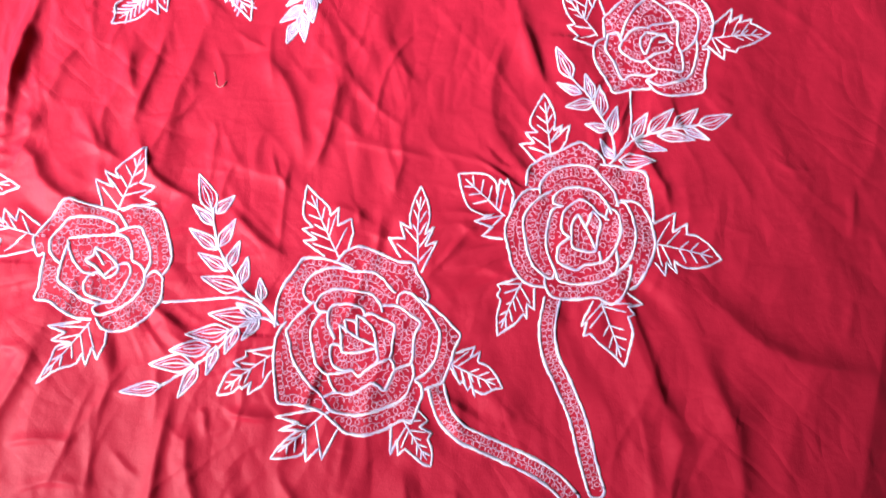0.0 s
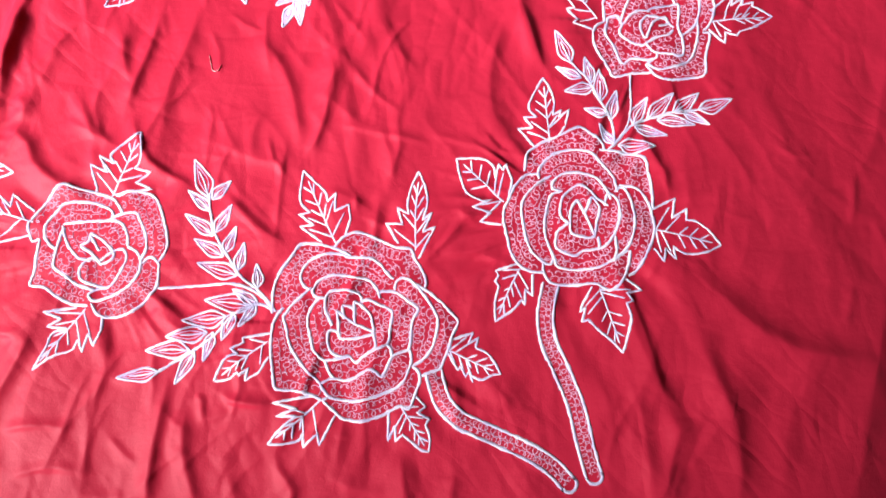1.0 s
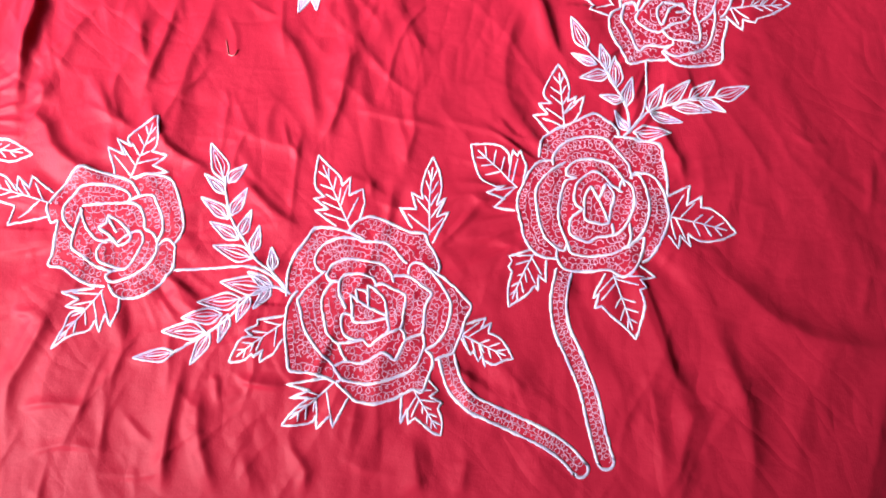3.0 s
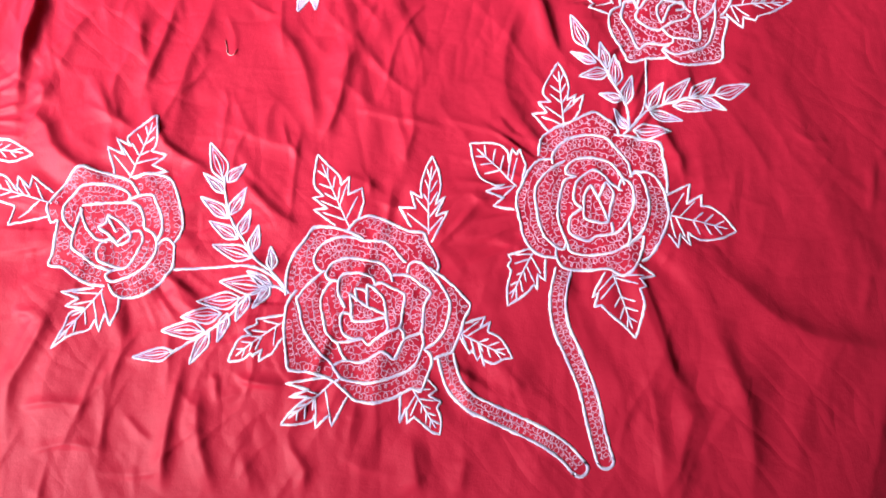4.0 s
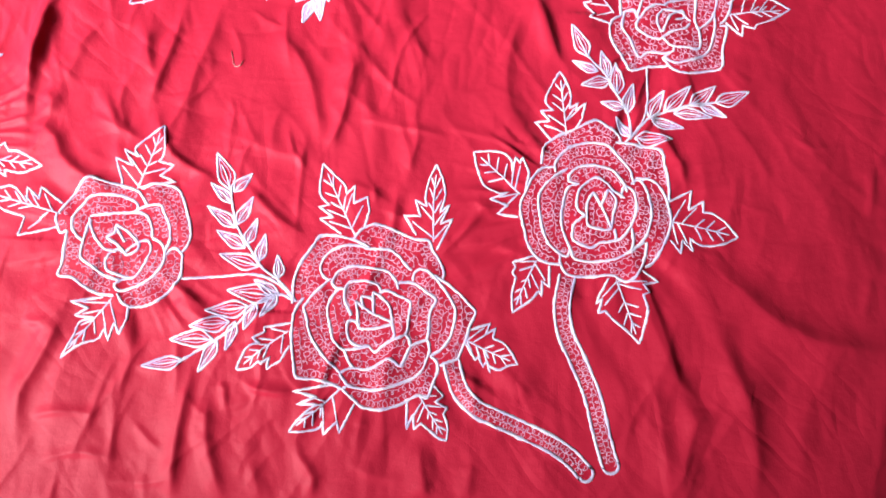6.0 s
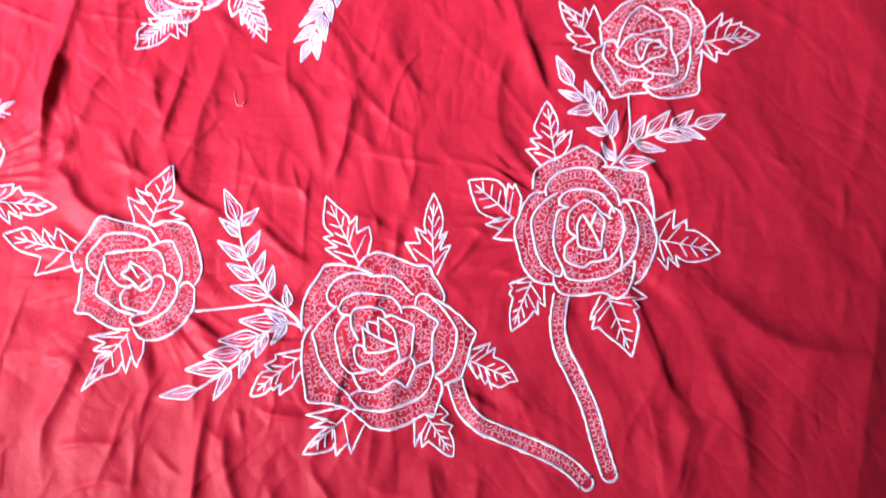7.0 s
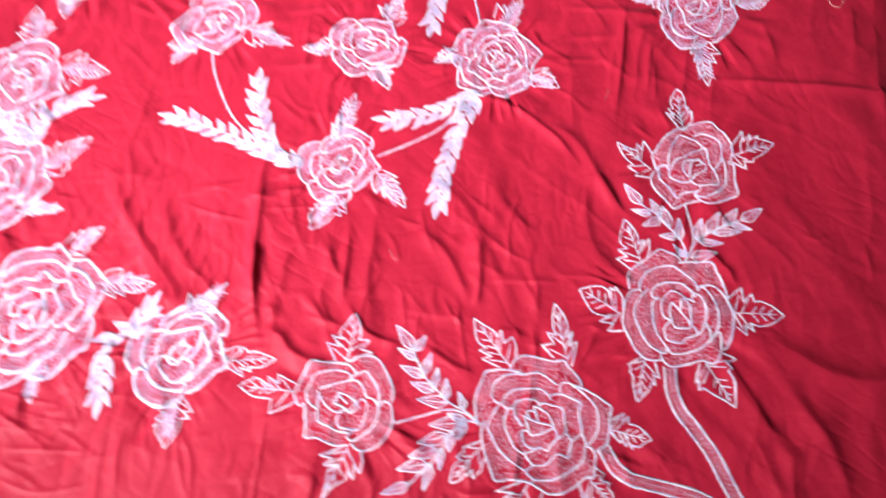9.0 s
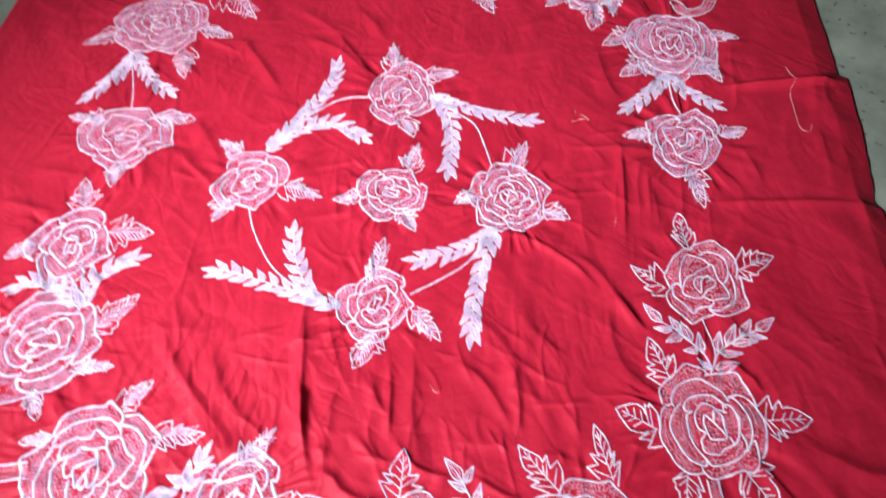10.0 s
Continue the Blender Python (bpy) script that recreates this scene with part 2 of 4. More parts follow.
def ripples():
    """Soft undulation, drawn-out pleats and short sharp creases of a sheet spread by hand."""
    bend = 0.05 * smooth_noise(GX, GY, 0.30, 1) + 0.012 * smooth_noise(GX, GY, 0.08, 21)
    h = 0.003 * smooth_noise(GX, GY, 0.30, 2)
    h += 0.0020 * smooth_noise((GX + 0.25 * GY + bend) * 2.6, GY * 0.55, 0.16, 3)
    h += 0.0014 * smooth_noise((GX - 0.5 * GY + bend) * 2.2, (GY + 0.4 * GX) * 0.7, 0.10, 4)
    h += 0.0020 * crumple(100, 3.6, 0.085, 5, bend)
    h += 0.0018 * crumple(50, 3.2, 0.075, 6, bend)
    h += 0.0016 * crumple(-38, 3.4, 0.062, 7, bend)
    h += 0.0024 * crumple(10, 2.6, 0.045, 8, bend)
    h += 0.0022 * crumple(85, 2.8, 0.034, 9, bend)
    h += 0.0030 * creases(70, 0.20, 0.06, 10, bend)
    h += 0.0022 * creases(-55, 0.14, 0.045, 11, bend)
    h += 0.0006 * smooth_noise(GX + bend, GY - bend, 0.030, 12)
    return h - 0.008


HEIGHT = ripples()


def fold(points, height, width, sharp=1.3, away=1):
    """A fold of the cloth: a long rise towards a crest, and a steeper fall along the line of points."""
    line = curve(points, 0.02)
    width *= 0.68
    total = len(line) - 1
    whole = line[-1] - line[0]
    sense = np.sign(whole[1]) if abs(whole[1]) > 0.35 * abs(whole[0]) else np.sign(whole[0])
    reach = 6 * width
    near = (GX > line[:, 0].min() - reach) & (GX < line[:, 0].max() + reach) & (GY > line[:, 1].min() - reach) & (GY < line[:, 1].max() + reach)
    x, y = GX[near], GY[near]
    best, side, run = np.full(x.shape, 1e9), np.zeros(x.shape), np.zeros(x.shape)
    for i in range(total):
        a, d = line[i], line[i + 1] - line[i]
        s = np.clip(((x - a[0]) * d[0] + (y - a[1]) * d[1]) / (d @ d), 0, 1)
        dx, dy = x - a[0] - s * d[0], y - a[1] - s * d[1]
        dist = np.hypot(dx, dy)
        east = sense * (dx * d[1] - dy * d[0])
        closer = dist < best
        best = np.where(closer, dist, best)
        side = np.where(closer, np.sign(east), side)
        run = np.where(closer, (i + s) / total, run)
    fade = np.clip(np.minimum(run, 1 - run) / 0.28, 0, 1)
    fade = 0.15 + 0.85 * fade * fade * (3 - 2 * fade)
    d = best * side * away + 0.9 * width
    shape = np.where(d < 0, np.exp(-np.abs(d / (1.9 * width)) ** sharp), np.exp(-np.abs(d / (0.9 * width)) ** (sharp + 0.1)))
    HEIGHT[near] += 0.98 * height * fade * shape * np.exp(-((best / (4 * width)) ** 4))


def curve(points, step):
    """Smooth line through the points (Catmull-Rom), with a point every step metres."""
    p = np.asarray(points, dtype=float)
    if len(p) < 2:
        return p
    q = np.vstack([2 * p[0] - p[1], p, 2 * p[-1] - p[-2]])
    out = []
    for i in range(1, len(q) - 2):
        n = max(1, int(round(np.linalg.norm(q[i + 1] - q[i]) / step)))
        t = (np.arange(n) / n)[:, None]
        a, b, c, d = q[i - 1], q[i], q[i + 1], q[i + 2]
        out.append(0.5 * (2 * b + (c - a) * t + (2 * a - 5 * b + 4 * c - d) * t ** 2 + (3 * b - a - 3 * c + d) * t ** 3))
    return np.vstack([*out, p[-1:]])


def straight(points, step):
    """The same with corners left sharp."""
    p = np.asarray(points, dtype=float)
    out = []
    for a, b in zip(p, p[1:]):
        n = max(1, int(round(np.linalg.norm(b - a) / step)))
        out.append(a + (b - a) * (np.arange(n) / n)[:, None])
    return np.vstack([*out, p[-1:]])


def pucker(x, y, radius, seed):
    """Radiating gathers where the stitching of a rose draws the cloth together."""
    dx, dy = GX - x, GY - y
    r, a = np.hypot(dx, dy) / radius, np.arctan2(dy, dx)
    ring = np.exp(-(((r - 1.2) / 0.35) ** 2))
    waves = smooth_noise(a * 3.2 * 2, r * 0.9 + seed, 1.0, seed)
    HEIGHT[:] += 0.0030 * ring * waves + 0.0042 * ring * np.clip(1 - 2.2 * np.abs(waves), 0, 1) * np.clip(0.6 + smooth_noise(GX, GY, 0.07, seed + 60), 0, 1)
    HEIGHT[:] += np.where(r < 1.1, 0.0012 * smooth_noise(GX, GY, 0.02, seed + 40), 0)


def height_at(x, y):
    u = np.interp((x - CENTRE[0]) * ACROSS[0] + (y - CENTRE[1]) * ACROSS[1], us, np.arange(len(us)))
    v = np.interp((x - CENTRE[0]) * ALONG[0] + (y - CENTRE[1]) * ALONG[1], vs, np.arange(len(vs)))
    u, v = np.clip(u, 0, len(us) - 1.001), np.clip(v, 0, len(vs) - 1.001)
    i, j = u.astype(int), v.astype(int)
    a, b = u - i, v - j
    return (HEIGHT[j, i] * (1 - a) + HEIGHT[j, i + 1] * a) * (1 - b) + (HEIGHT[j + 1, i] * (1 - a) + HEIGHT[j + 1, i + 1] * a) * b


fold([(-0.674, 0.476), (-0.673, 0.441), (-0.679, 0.397), (-0.679, 0.362), (-0.678, 0.333)], 0.0080, 0.013)
fold([(-0.678, 0.302), (-0.653, 0.299), (-0.629, 0.281), (-0.617, 0.255), (-0.581, 0.229), (-0.545, 0.215)], 0.0094, 0.017)
fold([(-0.491, 0.488), (-0.493, 0.448), (-0.499, 0.412), (-0.509, 0.364), (-0.517, 0.325)], 0.0051, 0.009)
fold([(-0.533, 0.453), (-0.526, 0.410), (-0.513, 0.372)], 0.0050, 0.012)
fold([(-0.434, 0.498), (-0.440, 0.444), (-0.455, 0.390), (-0.460, 0.346), (-0.460, 0.280)], 0.0051, 0.016)
fold([(-0.509, 0.330), (-0.490, 0.290), (-0.475, 0.264), (-0.446, 0.247), (-0.406, 0.229)], 0.0060, 0.009)
fold([(-0.372, 0.228), (-0.345, 0.204), (-0.325, 0.185), (-0.282, 0.162)], 0.0065, 0.013)
fold([(-0.354, 0.465), (-0.318, 0.428), (-0.296, 0.386), (-0.281, 0.336), (-0.272, 0.286)], 0.0060, 0.016)
fold([(-0.255, 0.451), (-0.238, 0.408), (-0.242, 0.360), (-0.255, 0.304), (-0.257, 0.271)], 0.0050, 0.013)
fold([(-0.239, 0.328), (-0.174, 0.317), (-0.103, 0.306)], 0.0026, 0.006)
fold([(-0.406, 0.291), (-0.354, 0.270), (-0.288, 0.257)], 0.0034, 0.012)
fold([(-0.663, 0.351), (-0.645, 0.331), (-0.644, 0.306)], 0.0050, 0.012)
fold([(-0.610, 0.437), (-0.622, 0.393), (-0.633, 0.349)], 0.0034, 0.014)
fold([(-0.709, 0.314), (-0.677, 0.322)], 0.0026, 0.006)
fold([(-0.579, 0.349), (-0.557, 0.309), (-0.526, 0.283)], 0.0026, 0.007)
fold([(-0.597, 0.318), (-0.547, 0.294), (-0.507, 0.276)], 0.0022, 0.007)
fold([(-0.252, 0.239), (-0.214, 0.234), (-0.166, 0.206)], 0.0026, 0.009)
fold([(-0.199, 0.199), (-0.164, 0.186), (-0.134, 0.180)], 0.0026, 0.007)
fold([(-0.189, 0.516), (-0.157, 0.460), (-0.118, 0.418)], 0.0026, 0.013)
fold([(0.025, 0.540), (0.038, 0.495), (0.051, 0.455), (0.060, 0.429)], 0.0065, 0.012)
fold([(0.005, 0.510), (-0.010, 0.454), (-0.016, 0.401), (-0.007, 0.358), (0.018, 0.339)], 0.0051, 0.019)
fold([(0.190, 0.365), (0.206, 0.324), (0.225, 0.292), (0.232, 0.247)], 0.0068, 0.014)
fold([(-0.104, 0.320), (-0.064, 0.311), (-0.032, 0.301)], 0.0022, 0.006)
fold([(-0.030, 0.335), (-0.009, 0.311), (0.019, 0.302)], 0.0034, 0.007)
fold([(0.299, 0.445), (0.331, 0.421)], 0.0017, 0.006)
fold([(0.376, 0.337), (0.408, 0.318), (0.441, 0.325)], 0.0022, 0.007)
fold([(-0.097, 0.203), (-0.067, 0.213), (-0.036, 0.191)], 0.0022, 0.006)
fold([(0.500, 0.304), (0.488, 0.221)], 0.0026, 0.006)
fold([(-0.087, 0.149), (-0.042, 0.156), (-0.003, 0.143)], 0.0026, 0.007)
fold([(-0.585, 0.037), (-0.589, 0.005), (-0.605, -0.038), (-0.616, -0.066), (-0.615, -0.113)], 0.0073, 0.013)
fold([(-0.409, -0.019), (-0.413, -0.061), (-0.416, -0.115), (-0.416, -0.186)], 0.0073, 0.012)
fold([(-0.384, -0.052), (-0.380, -0.099), (-0.367, -0.138), (-0.348, -0.182)], 0.0068, 0.014)
fold([(-0.355, -0.038), (-0.340, -0.048), (-0.308, -0.052), (-0.279, -0.051)], 0.0050, 0.006)
fold([(-0.446, 0.075), (-0.421, 0.055), (-0.387, 0.039)], 0.0065, 0.014)
fold([(-0.119, -0.091), (-0.112, -0.118), (-0.102, -0.170)], 0.0065, 0.017)
fold([(-0.277, -0.093), (-0.266, -0.120), (-0.246, -0.145), (-0.249, -0.177)], 0.0051, 0.010)
fold([(-0.610, -0.096), (-0.571, -0.087), (-0.523, -0.089)], 0.0030, 0.006)
fold([(-0.592, -0.150), (-0.548, -0.135), (-0.494, -0.140)], 0.0026, 0.006)
fold([(-0.479, -0.088), (-0.455, -0.110), (-0.436, -0.122)], 0.0026, 0.006)
fold([(-0.500, -0.025), (-0.457, -0.032), (-0.424, -0.020)], 0.0022, 0.007)
fold([(-0.510, -0.165), (-0.462, -0.168), (-0.423, -0.161)], 0.0022, 0.007)
fold([(-0.380, -0.035), (-0.369, -0.044), (-0.365, -0.071)], 0.0034, 0.006)
fold([(-0.217, -0.130), (-0.180, -0.148), (-0.139, -0.152)], 0.0022, 0.009)
fold([(-0.641, 0.023), (-0.605, 0.018)], 0.0026, 0.007)
fold([(-0.327, -0.123), (-0.313, -0.155), (-0.306, -0.180)], 0.0034, 0.012)
fold([(0.257, 0.171), (0.305, 0.128), (0.346, 0.092), (0.394, 0.069), (0.455, 0.062), (0.516, 0.061)], 0.0096, 0.032)
fold([(0.171, 0.120), (0.189, 0.061), (0.214, 0.005), (0.247, -0.029)], 0.0075, 0.025)
fold([(0.217, -0.024), (0.238, -0.057), (0.222, -0.113), (0.221, -0.153)], 0.0075, 0.023)
fold([(0.265, 0.074), (0.289, 0.016), (0.309, -0.032), (0.317, -0.094), (0.318, -0.148)], 0.0066, 0.025)
fold([(0.170, 0.016), (0.191, -0.039), (0.198, -0.094), (0.204, -0.154)], 0.0056, 0.023)
fold([(-0.057, 0.003), (-0.049, -0.039), (-0.051, -0.081)], 0.0034, 0.013)
fold([(-0.020, 0.005), (0.006, -0.022), (0.021, -0.035)], 0.0026, 0.010)
fold([(0.126, 0.014), (0.148, -0.028), (0.155, -0.083)], 0.0029, 0.020)
fold([(-0.050, -0.121), (-0.055, -0.167)], 0.0034, 0.013)
fold([(0.392, -0.013), (0.376, -0.077), (0.365, -0.146)], 0.0029, 0.020)
fold([(0.480, 0.141), (0.464, 0.079)], 0.0017, 0.006)
fold([(-0.204, 0.769), (-0.122, 0.718), (-0.051, 0.638), (-0.006, 0.554)], 0.0058, 0.009)
fold([(-0.069, 0.689), (0.006, 0.610), (0.033, 0.502), (0.052, 0.416)], 0.0061, 0.020)
fold([(0.184, 0.946), (0.143, 0.807), (0.091, 0.652)], 0.0065, 0.011)
fold([(-0.651, 0.656), (-0.660, 0.562), (-0.676, 0.450), (-0.680, 0.346), (-0.672, 0.258)], 0.0068, 0.013)
fold([(-0.956, 0.697), (-0.930, 0.582), (-0.839, 0.414), (-0.797, 0.327)], 0.0061, 0.020)
fold([(-0.858, 0.619), (-0.836, 0.510), (-0.771, 0.400)], 0.0043, 0.018)
fold([(0.243, 1.300), (0.228, 1.164), (0.243, 1.073)], 0.0043, 0.020)
fold([(0.117, 0.933), (0.356, 0.857)], 0.0025, 0.010)
fold([(-0.757, 1.602), (-0.698, 1.464), (-0.651, 1.336)], 0.0061, 0.020)
fold([(-0.576, 1.556), (-0.483, 1.483), (-0.404, 1.343)], 0.0061, 0.020)
fold([(-0.394, 1.642), (-0.331, 1.494)], 0.0043, 0.018)
fold([(-1.389, 1.141), (-1.212, 1.046)], 0.0061, 0.020)
fold([(-1.316, 1.227), (-1.166, 1.163)], 0.0043, 0.018)
fold([(-0.892, 1.308), (-0.841, 1.172), (-0.821, 1.090)], 0.0043, 0.018)
fold([(-0.357, 0.619), (-0.255, 0.511), (-0.211, 0.360), (-0.179, 0.271)], 0.0043, 0.022)
fold([(0.211, 0.791), (0.188, 0.678)], 0.0043, 0.014)
fold([(0.457, 0.880), (0.447, 0.736)], 0.0025, 0.020)
fold([(-0.538, 1.023), (-0.558, 0.851)], 0.0025, 0.010)
fold([(-0.509, 0.807), (-0.516, 0.714)], 0.0025, 0.010)
fold([(0.504, 1.070), (0.696, 1.046), (0.868, 1.019)], 0.0168, 0.011, away=-1)
fold([(0.302, 0.732), (0.508, 0.683), (0.706, 0.627)], 0.0058, 0.012, away=-1)
fold([(0.035, 0.956), (0.118, 0.935), (0.185, 0.930)], 0.0032, 0.007)
fold([(0.105, 0.988), (0.195, 0.983)], 0.0029, 0.007, away=-1)
fold([(0.015, 0.870), (0.142, 0.856)], 0.0029, 0.008)
fold([(-0.010, 0.812), (0.113, 0.797)], 0.0029, 0.008)
fold([(0.217, 0.844), (0.170, 0.699)], 0.0043, 0.010)
fold([(0.474, 0.853), (0.476, 0.800), (0.473, 0.738)], 0.0036, 0.014)
fold([(0.690, 0.873), (0.644, 0.733)], 0.0036, 0.012)
fold([(-0.476, 1.544), (-0.438, 1.447), (-0.408, 1.368)], 0.0043, 0.014)
fold([(-0.583, 1.663), (-0.478, 1.526)], 0.0043, 0.016, away=-1)
fold([(-0.958, 1.181), (-0.865, 1.045), (-0.830, 0.997)], 0.0058, 0.014, away=-1)
fold([(-0.964, 1.115), (-0.893, 1.066)], 0.0036, 0.010, away=-1)
fold([(-0.609, 1.034), (-0.479, 1.032)], 0.0029, 0.008)
fold([(-0.304, 0.916), (-0.229, 0.867)], 0.0032, 0.008, away=-1)
fold([(-0.643, 0.885), (-0.501, 0.872)], 0.0029, 0.010)
fold([(-0.567, 0.568), (-0.640, 0.573)], 0.0036, 0.008)
fold([(0.006, 1.409), (0.167, 1.432)], 0.0036, 0.020)
fold([(-0.085, 1.311), (0.143, 1.301)], 0.0022, 0.020)
fold([(0.537, 1.275), (0.663, 1.214)], 0.0036, 0.014)

def small_creases(count, low, high):
    """Short sharp creases: level ones near the south-west, upright ones along the south, slanting ones towards the east."""
    for _ in range(count):
        u, v = rng.uniform(U0 + 0.1, U1 - 0.1), rng.uniform(low, high)
        x, y = CENTRE + u * ACROSS + v * ALONG
        if v < -0.55 and u < -0.30:
            turn = rng.normal(-8, 16)
        elif v < -0.45:
            turn = rng.normal(95, 18)
        elif u > 0.3:
            turn = rng.normal(-55, 16)
        else:
            turn = rng.choice((100, 60, -35, 10)) + rng.normal(0, 14)
        length = rng.uniform(0.05, 0.19)
        a = radians(turn + math.degrees(TURN))
        near = min(DRAWN, key=lambda q: math.hypot(q[0] - x, q[1] - y))
        if math.hypot(near[0] - x, near[1] - y) < 0.30 and rng.uniform() < 0.55:
            a, length = math.atan2(near[1] - y, near[0] - x) + rng.normal(0, 0.30), 0.6 * length
        d = np.array((math.cos(a), math.sin(a))) * length / 2
        n = np.array((-d[1], d[0])) * rng.uniform(-0.25, 0.25)
        c = np.array((x, y))
        slack = 0.22 if u > 0.45 else 0.8 if v < -0.4 else 0.55
        fold([c - d, c + n, c + d], slack * rng.uniform(0.0012, 0.0032), rng.uniform(0.004, 0.009), 1.15)


# The roses whose stitching draws the cloth together.
DRAWN = ((-0.185, 0.054), (0.101, 0.220), (-0.526, 0.134), (0.214, 0.518), (-0.506, 0.620), (-0.144, 0.840))
small_creases(300, V0 + 0.1, V1 - 0.1)
small_creases(440, V0 + 0.1, -0.38)
pucker(-0.185, 0.054, 0.126, 11)
pucker(0.101, 0.220, 0.115, 12)
pucker(-0.526, 0.134, 0.098, 13)
pucker(0.214, 0.518, 0.105, 14)
pucker(-0.342, 1.249, 0.112, 15)
pucker(-0.755, 1.041, 0.102, 16)
pucker(-0.506, 0.620, 0.093, 17)
pucker(-0.144, 0.840, 0.106, 18)
pucker(-0.423, 0.926, 0.092, 19)
pucker(0.342, 0.912, 0.111, 20)
pucker(0.441, 1.255, 0.141, 21)
pucker(0.301, 1.551, 0.110, 22)
pucker(-1.079, 1.270, 0.129, 23)
pucker(-0.993, 1.709, 0.182, 24)
pucker(-1.191, 0.948, 0.113, 25)
pucker(-1.234, 0.697, 0.139, 26)
pucker(-1.105, 0.393, 0.141, 27)
pucker(-0.833, 0.268, 0.105, 28)


# ---- the bedsheet: one cloth with its embroidery ----
SHEET = tagged(new("bedsheet"), "crumpled red cotton bedsheet with white rose embroidery on the floor", "bedsheet")


def build_cloth():
    """The cloth, with a ragged cut edge and a thin underside."""
    edge = np.minimum.reduce([GU - U0, U1 - GU, GV - V0, V1 - GV])
    HEIGHT[1:-1] = 0.18 * HEIGHT[:-2] + 0.64 * HEIGHT[1:-1] + 0.18 * HEIGHT[2:]
    HEIGHT[:, 1:-1] = 0.18 * HEIGHT[:, :-2] + 0.64 * HEIGHT[:, 1:-1] + 0.18 * HEIGHT[:, 2:]
    HEIGHT[:] -= HEIGHT.mean()
    HEIGHT[:] = np.maximum(HEIGHT, -0.014 + 0.002 * np.tanh(HEIGHT * 100))
    HEIGHT[:] = np.where(edge < 0.06, HEIGHT * edge / 0.06 + (FLOOR_Z + 0.0035) * (1 - edge / 0.06), HEIGHT)
    rim_v, rim_u = (-1.27, -0.5, 0.0, 0.02, 0.08, 0.26, 0.436, 0.450, 0.60, 1.30), (0.0, 0.0, -0.010, -0.022, -0.008, 0.010, 0.021, -0.001, 0.008, 0.0)
    wave = np.interp(GV, rim_v, rim_u) + 0.003 * smooth_noise(GV, GU * 0, 0.10, 31) + 0.0015 * smooth_noise(GV, GU * 0, 0.03, 32)
    push = np.clip(1 - (U1 - GU) / 0.10, 0, 1) * wave
    x, y = GX + push * ACROSS[0], GY + push * ACROSS[1]
    n, m = len(vs), len(us)
    verts = np.stack([x, y, HEIGHT], -1).reshape(-1, 3)
    k = np.arange((n - 1) * m).reshape(n - 1, m)[:, :-1].ravel()
    faces = np.stack([k, k + 1, k + m + 1, k + m], 1)
    rim = np.concatenate([np.arange(m), np.arange(1, n) * m + m - 1, (n - 1) * m + np.arange(m - 2, -1, -1), np.arange(n - 2, 0, -1) * m])
    low = verts[rim] - (0, 0, 0.003)
    start = len(verts)
    r = len(rim)
    hem = [(int(rim[i]), start + i, start + (i + 1) % r, int(rim[(i + 1) % r])) for i in range(r)]
    cloth = mesh_object("cloth", np.vstack([verts, low]).tolist(), faces.tolist() + hem, CLOTH, SHEET)
    return cloth


def ribbons(lines, width, rise):
    """Vertices, faces and UVs of raised cords along the lines, lying on the cloth."""
    verts, faces, uv, base = [], [], [], 0
    across = np.array((-1, -0.62, 0, 0.62, 1)) * width / 2
    up = np.array((-0.25, 0.7, 1, 0.7, -0.25)) * rise
    for line in lines:
        n = len(line)
        if n < 2:
            continue
        d = np.gradient(line, axis=0)
        d /= np.maximum(np.linalg.norm(d, axis=1), 1e-9)[:, None]
        side = np.stack([-d[:, 1], d[:, 0]], 1)
        run = np.concatenate([[0], np.cumsum(np.linalg.norm(np.diff(line, axis=0), axis=1))])
        swell = 1 + 0.07 * np.sin(run * 130 + base) + 0.14 * rng.normal(size=n)
        swell[0] = swell[-1] = 0.6
        p = line[:, None, :] + side[:, None, :] * (across[None, :] * swell[:, None])[:, :, None]
        z = height_at(p[..., 0], p[..., 1]) + up[None, :]
        verts.append(np.concatenate([p, z[..., None]], -1).reshape(-1, 3))
        uv.append(np.stack([np.repeat(run, 5), np.tile(across, n)], 1))
        k = base + (np.arange(n - 1)[:, None] * 5 + np.arange(4)).ravel()
        faces.append(np.stack([k, k + 1, k + 6, k + 5], 1))
        base += n * 5
    return np.vstack(verts), np.vstack(faces), np.vstack(uv)


def cords(name, lines, width, rise, mat, parent, label=""):
    verts, faces, uv = ribbons(lines, width, rise)
    ob = mesh_object(name, verts.tolist(), faces.tolist(), mat, parent, uv)
    return tagged(ob, label)


def wobble(line, size):
    return line + size * rng.normal(size=line.shape)


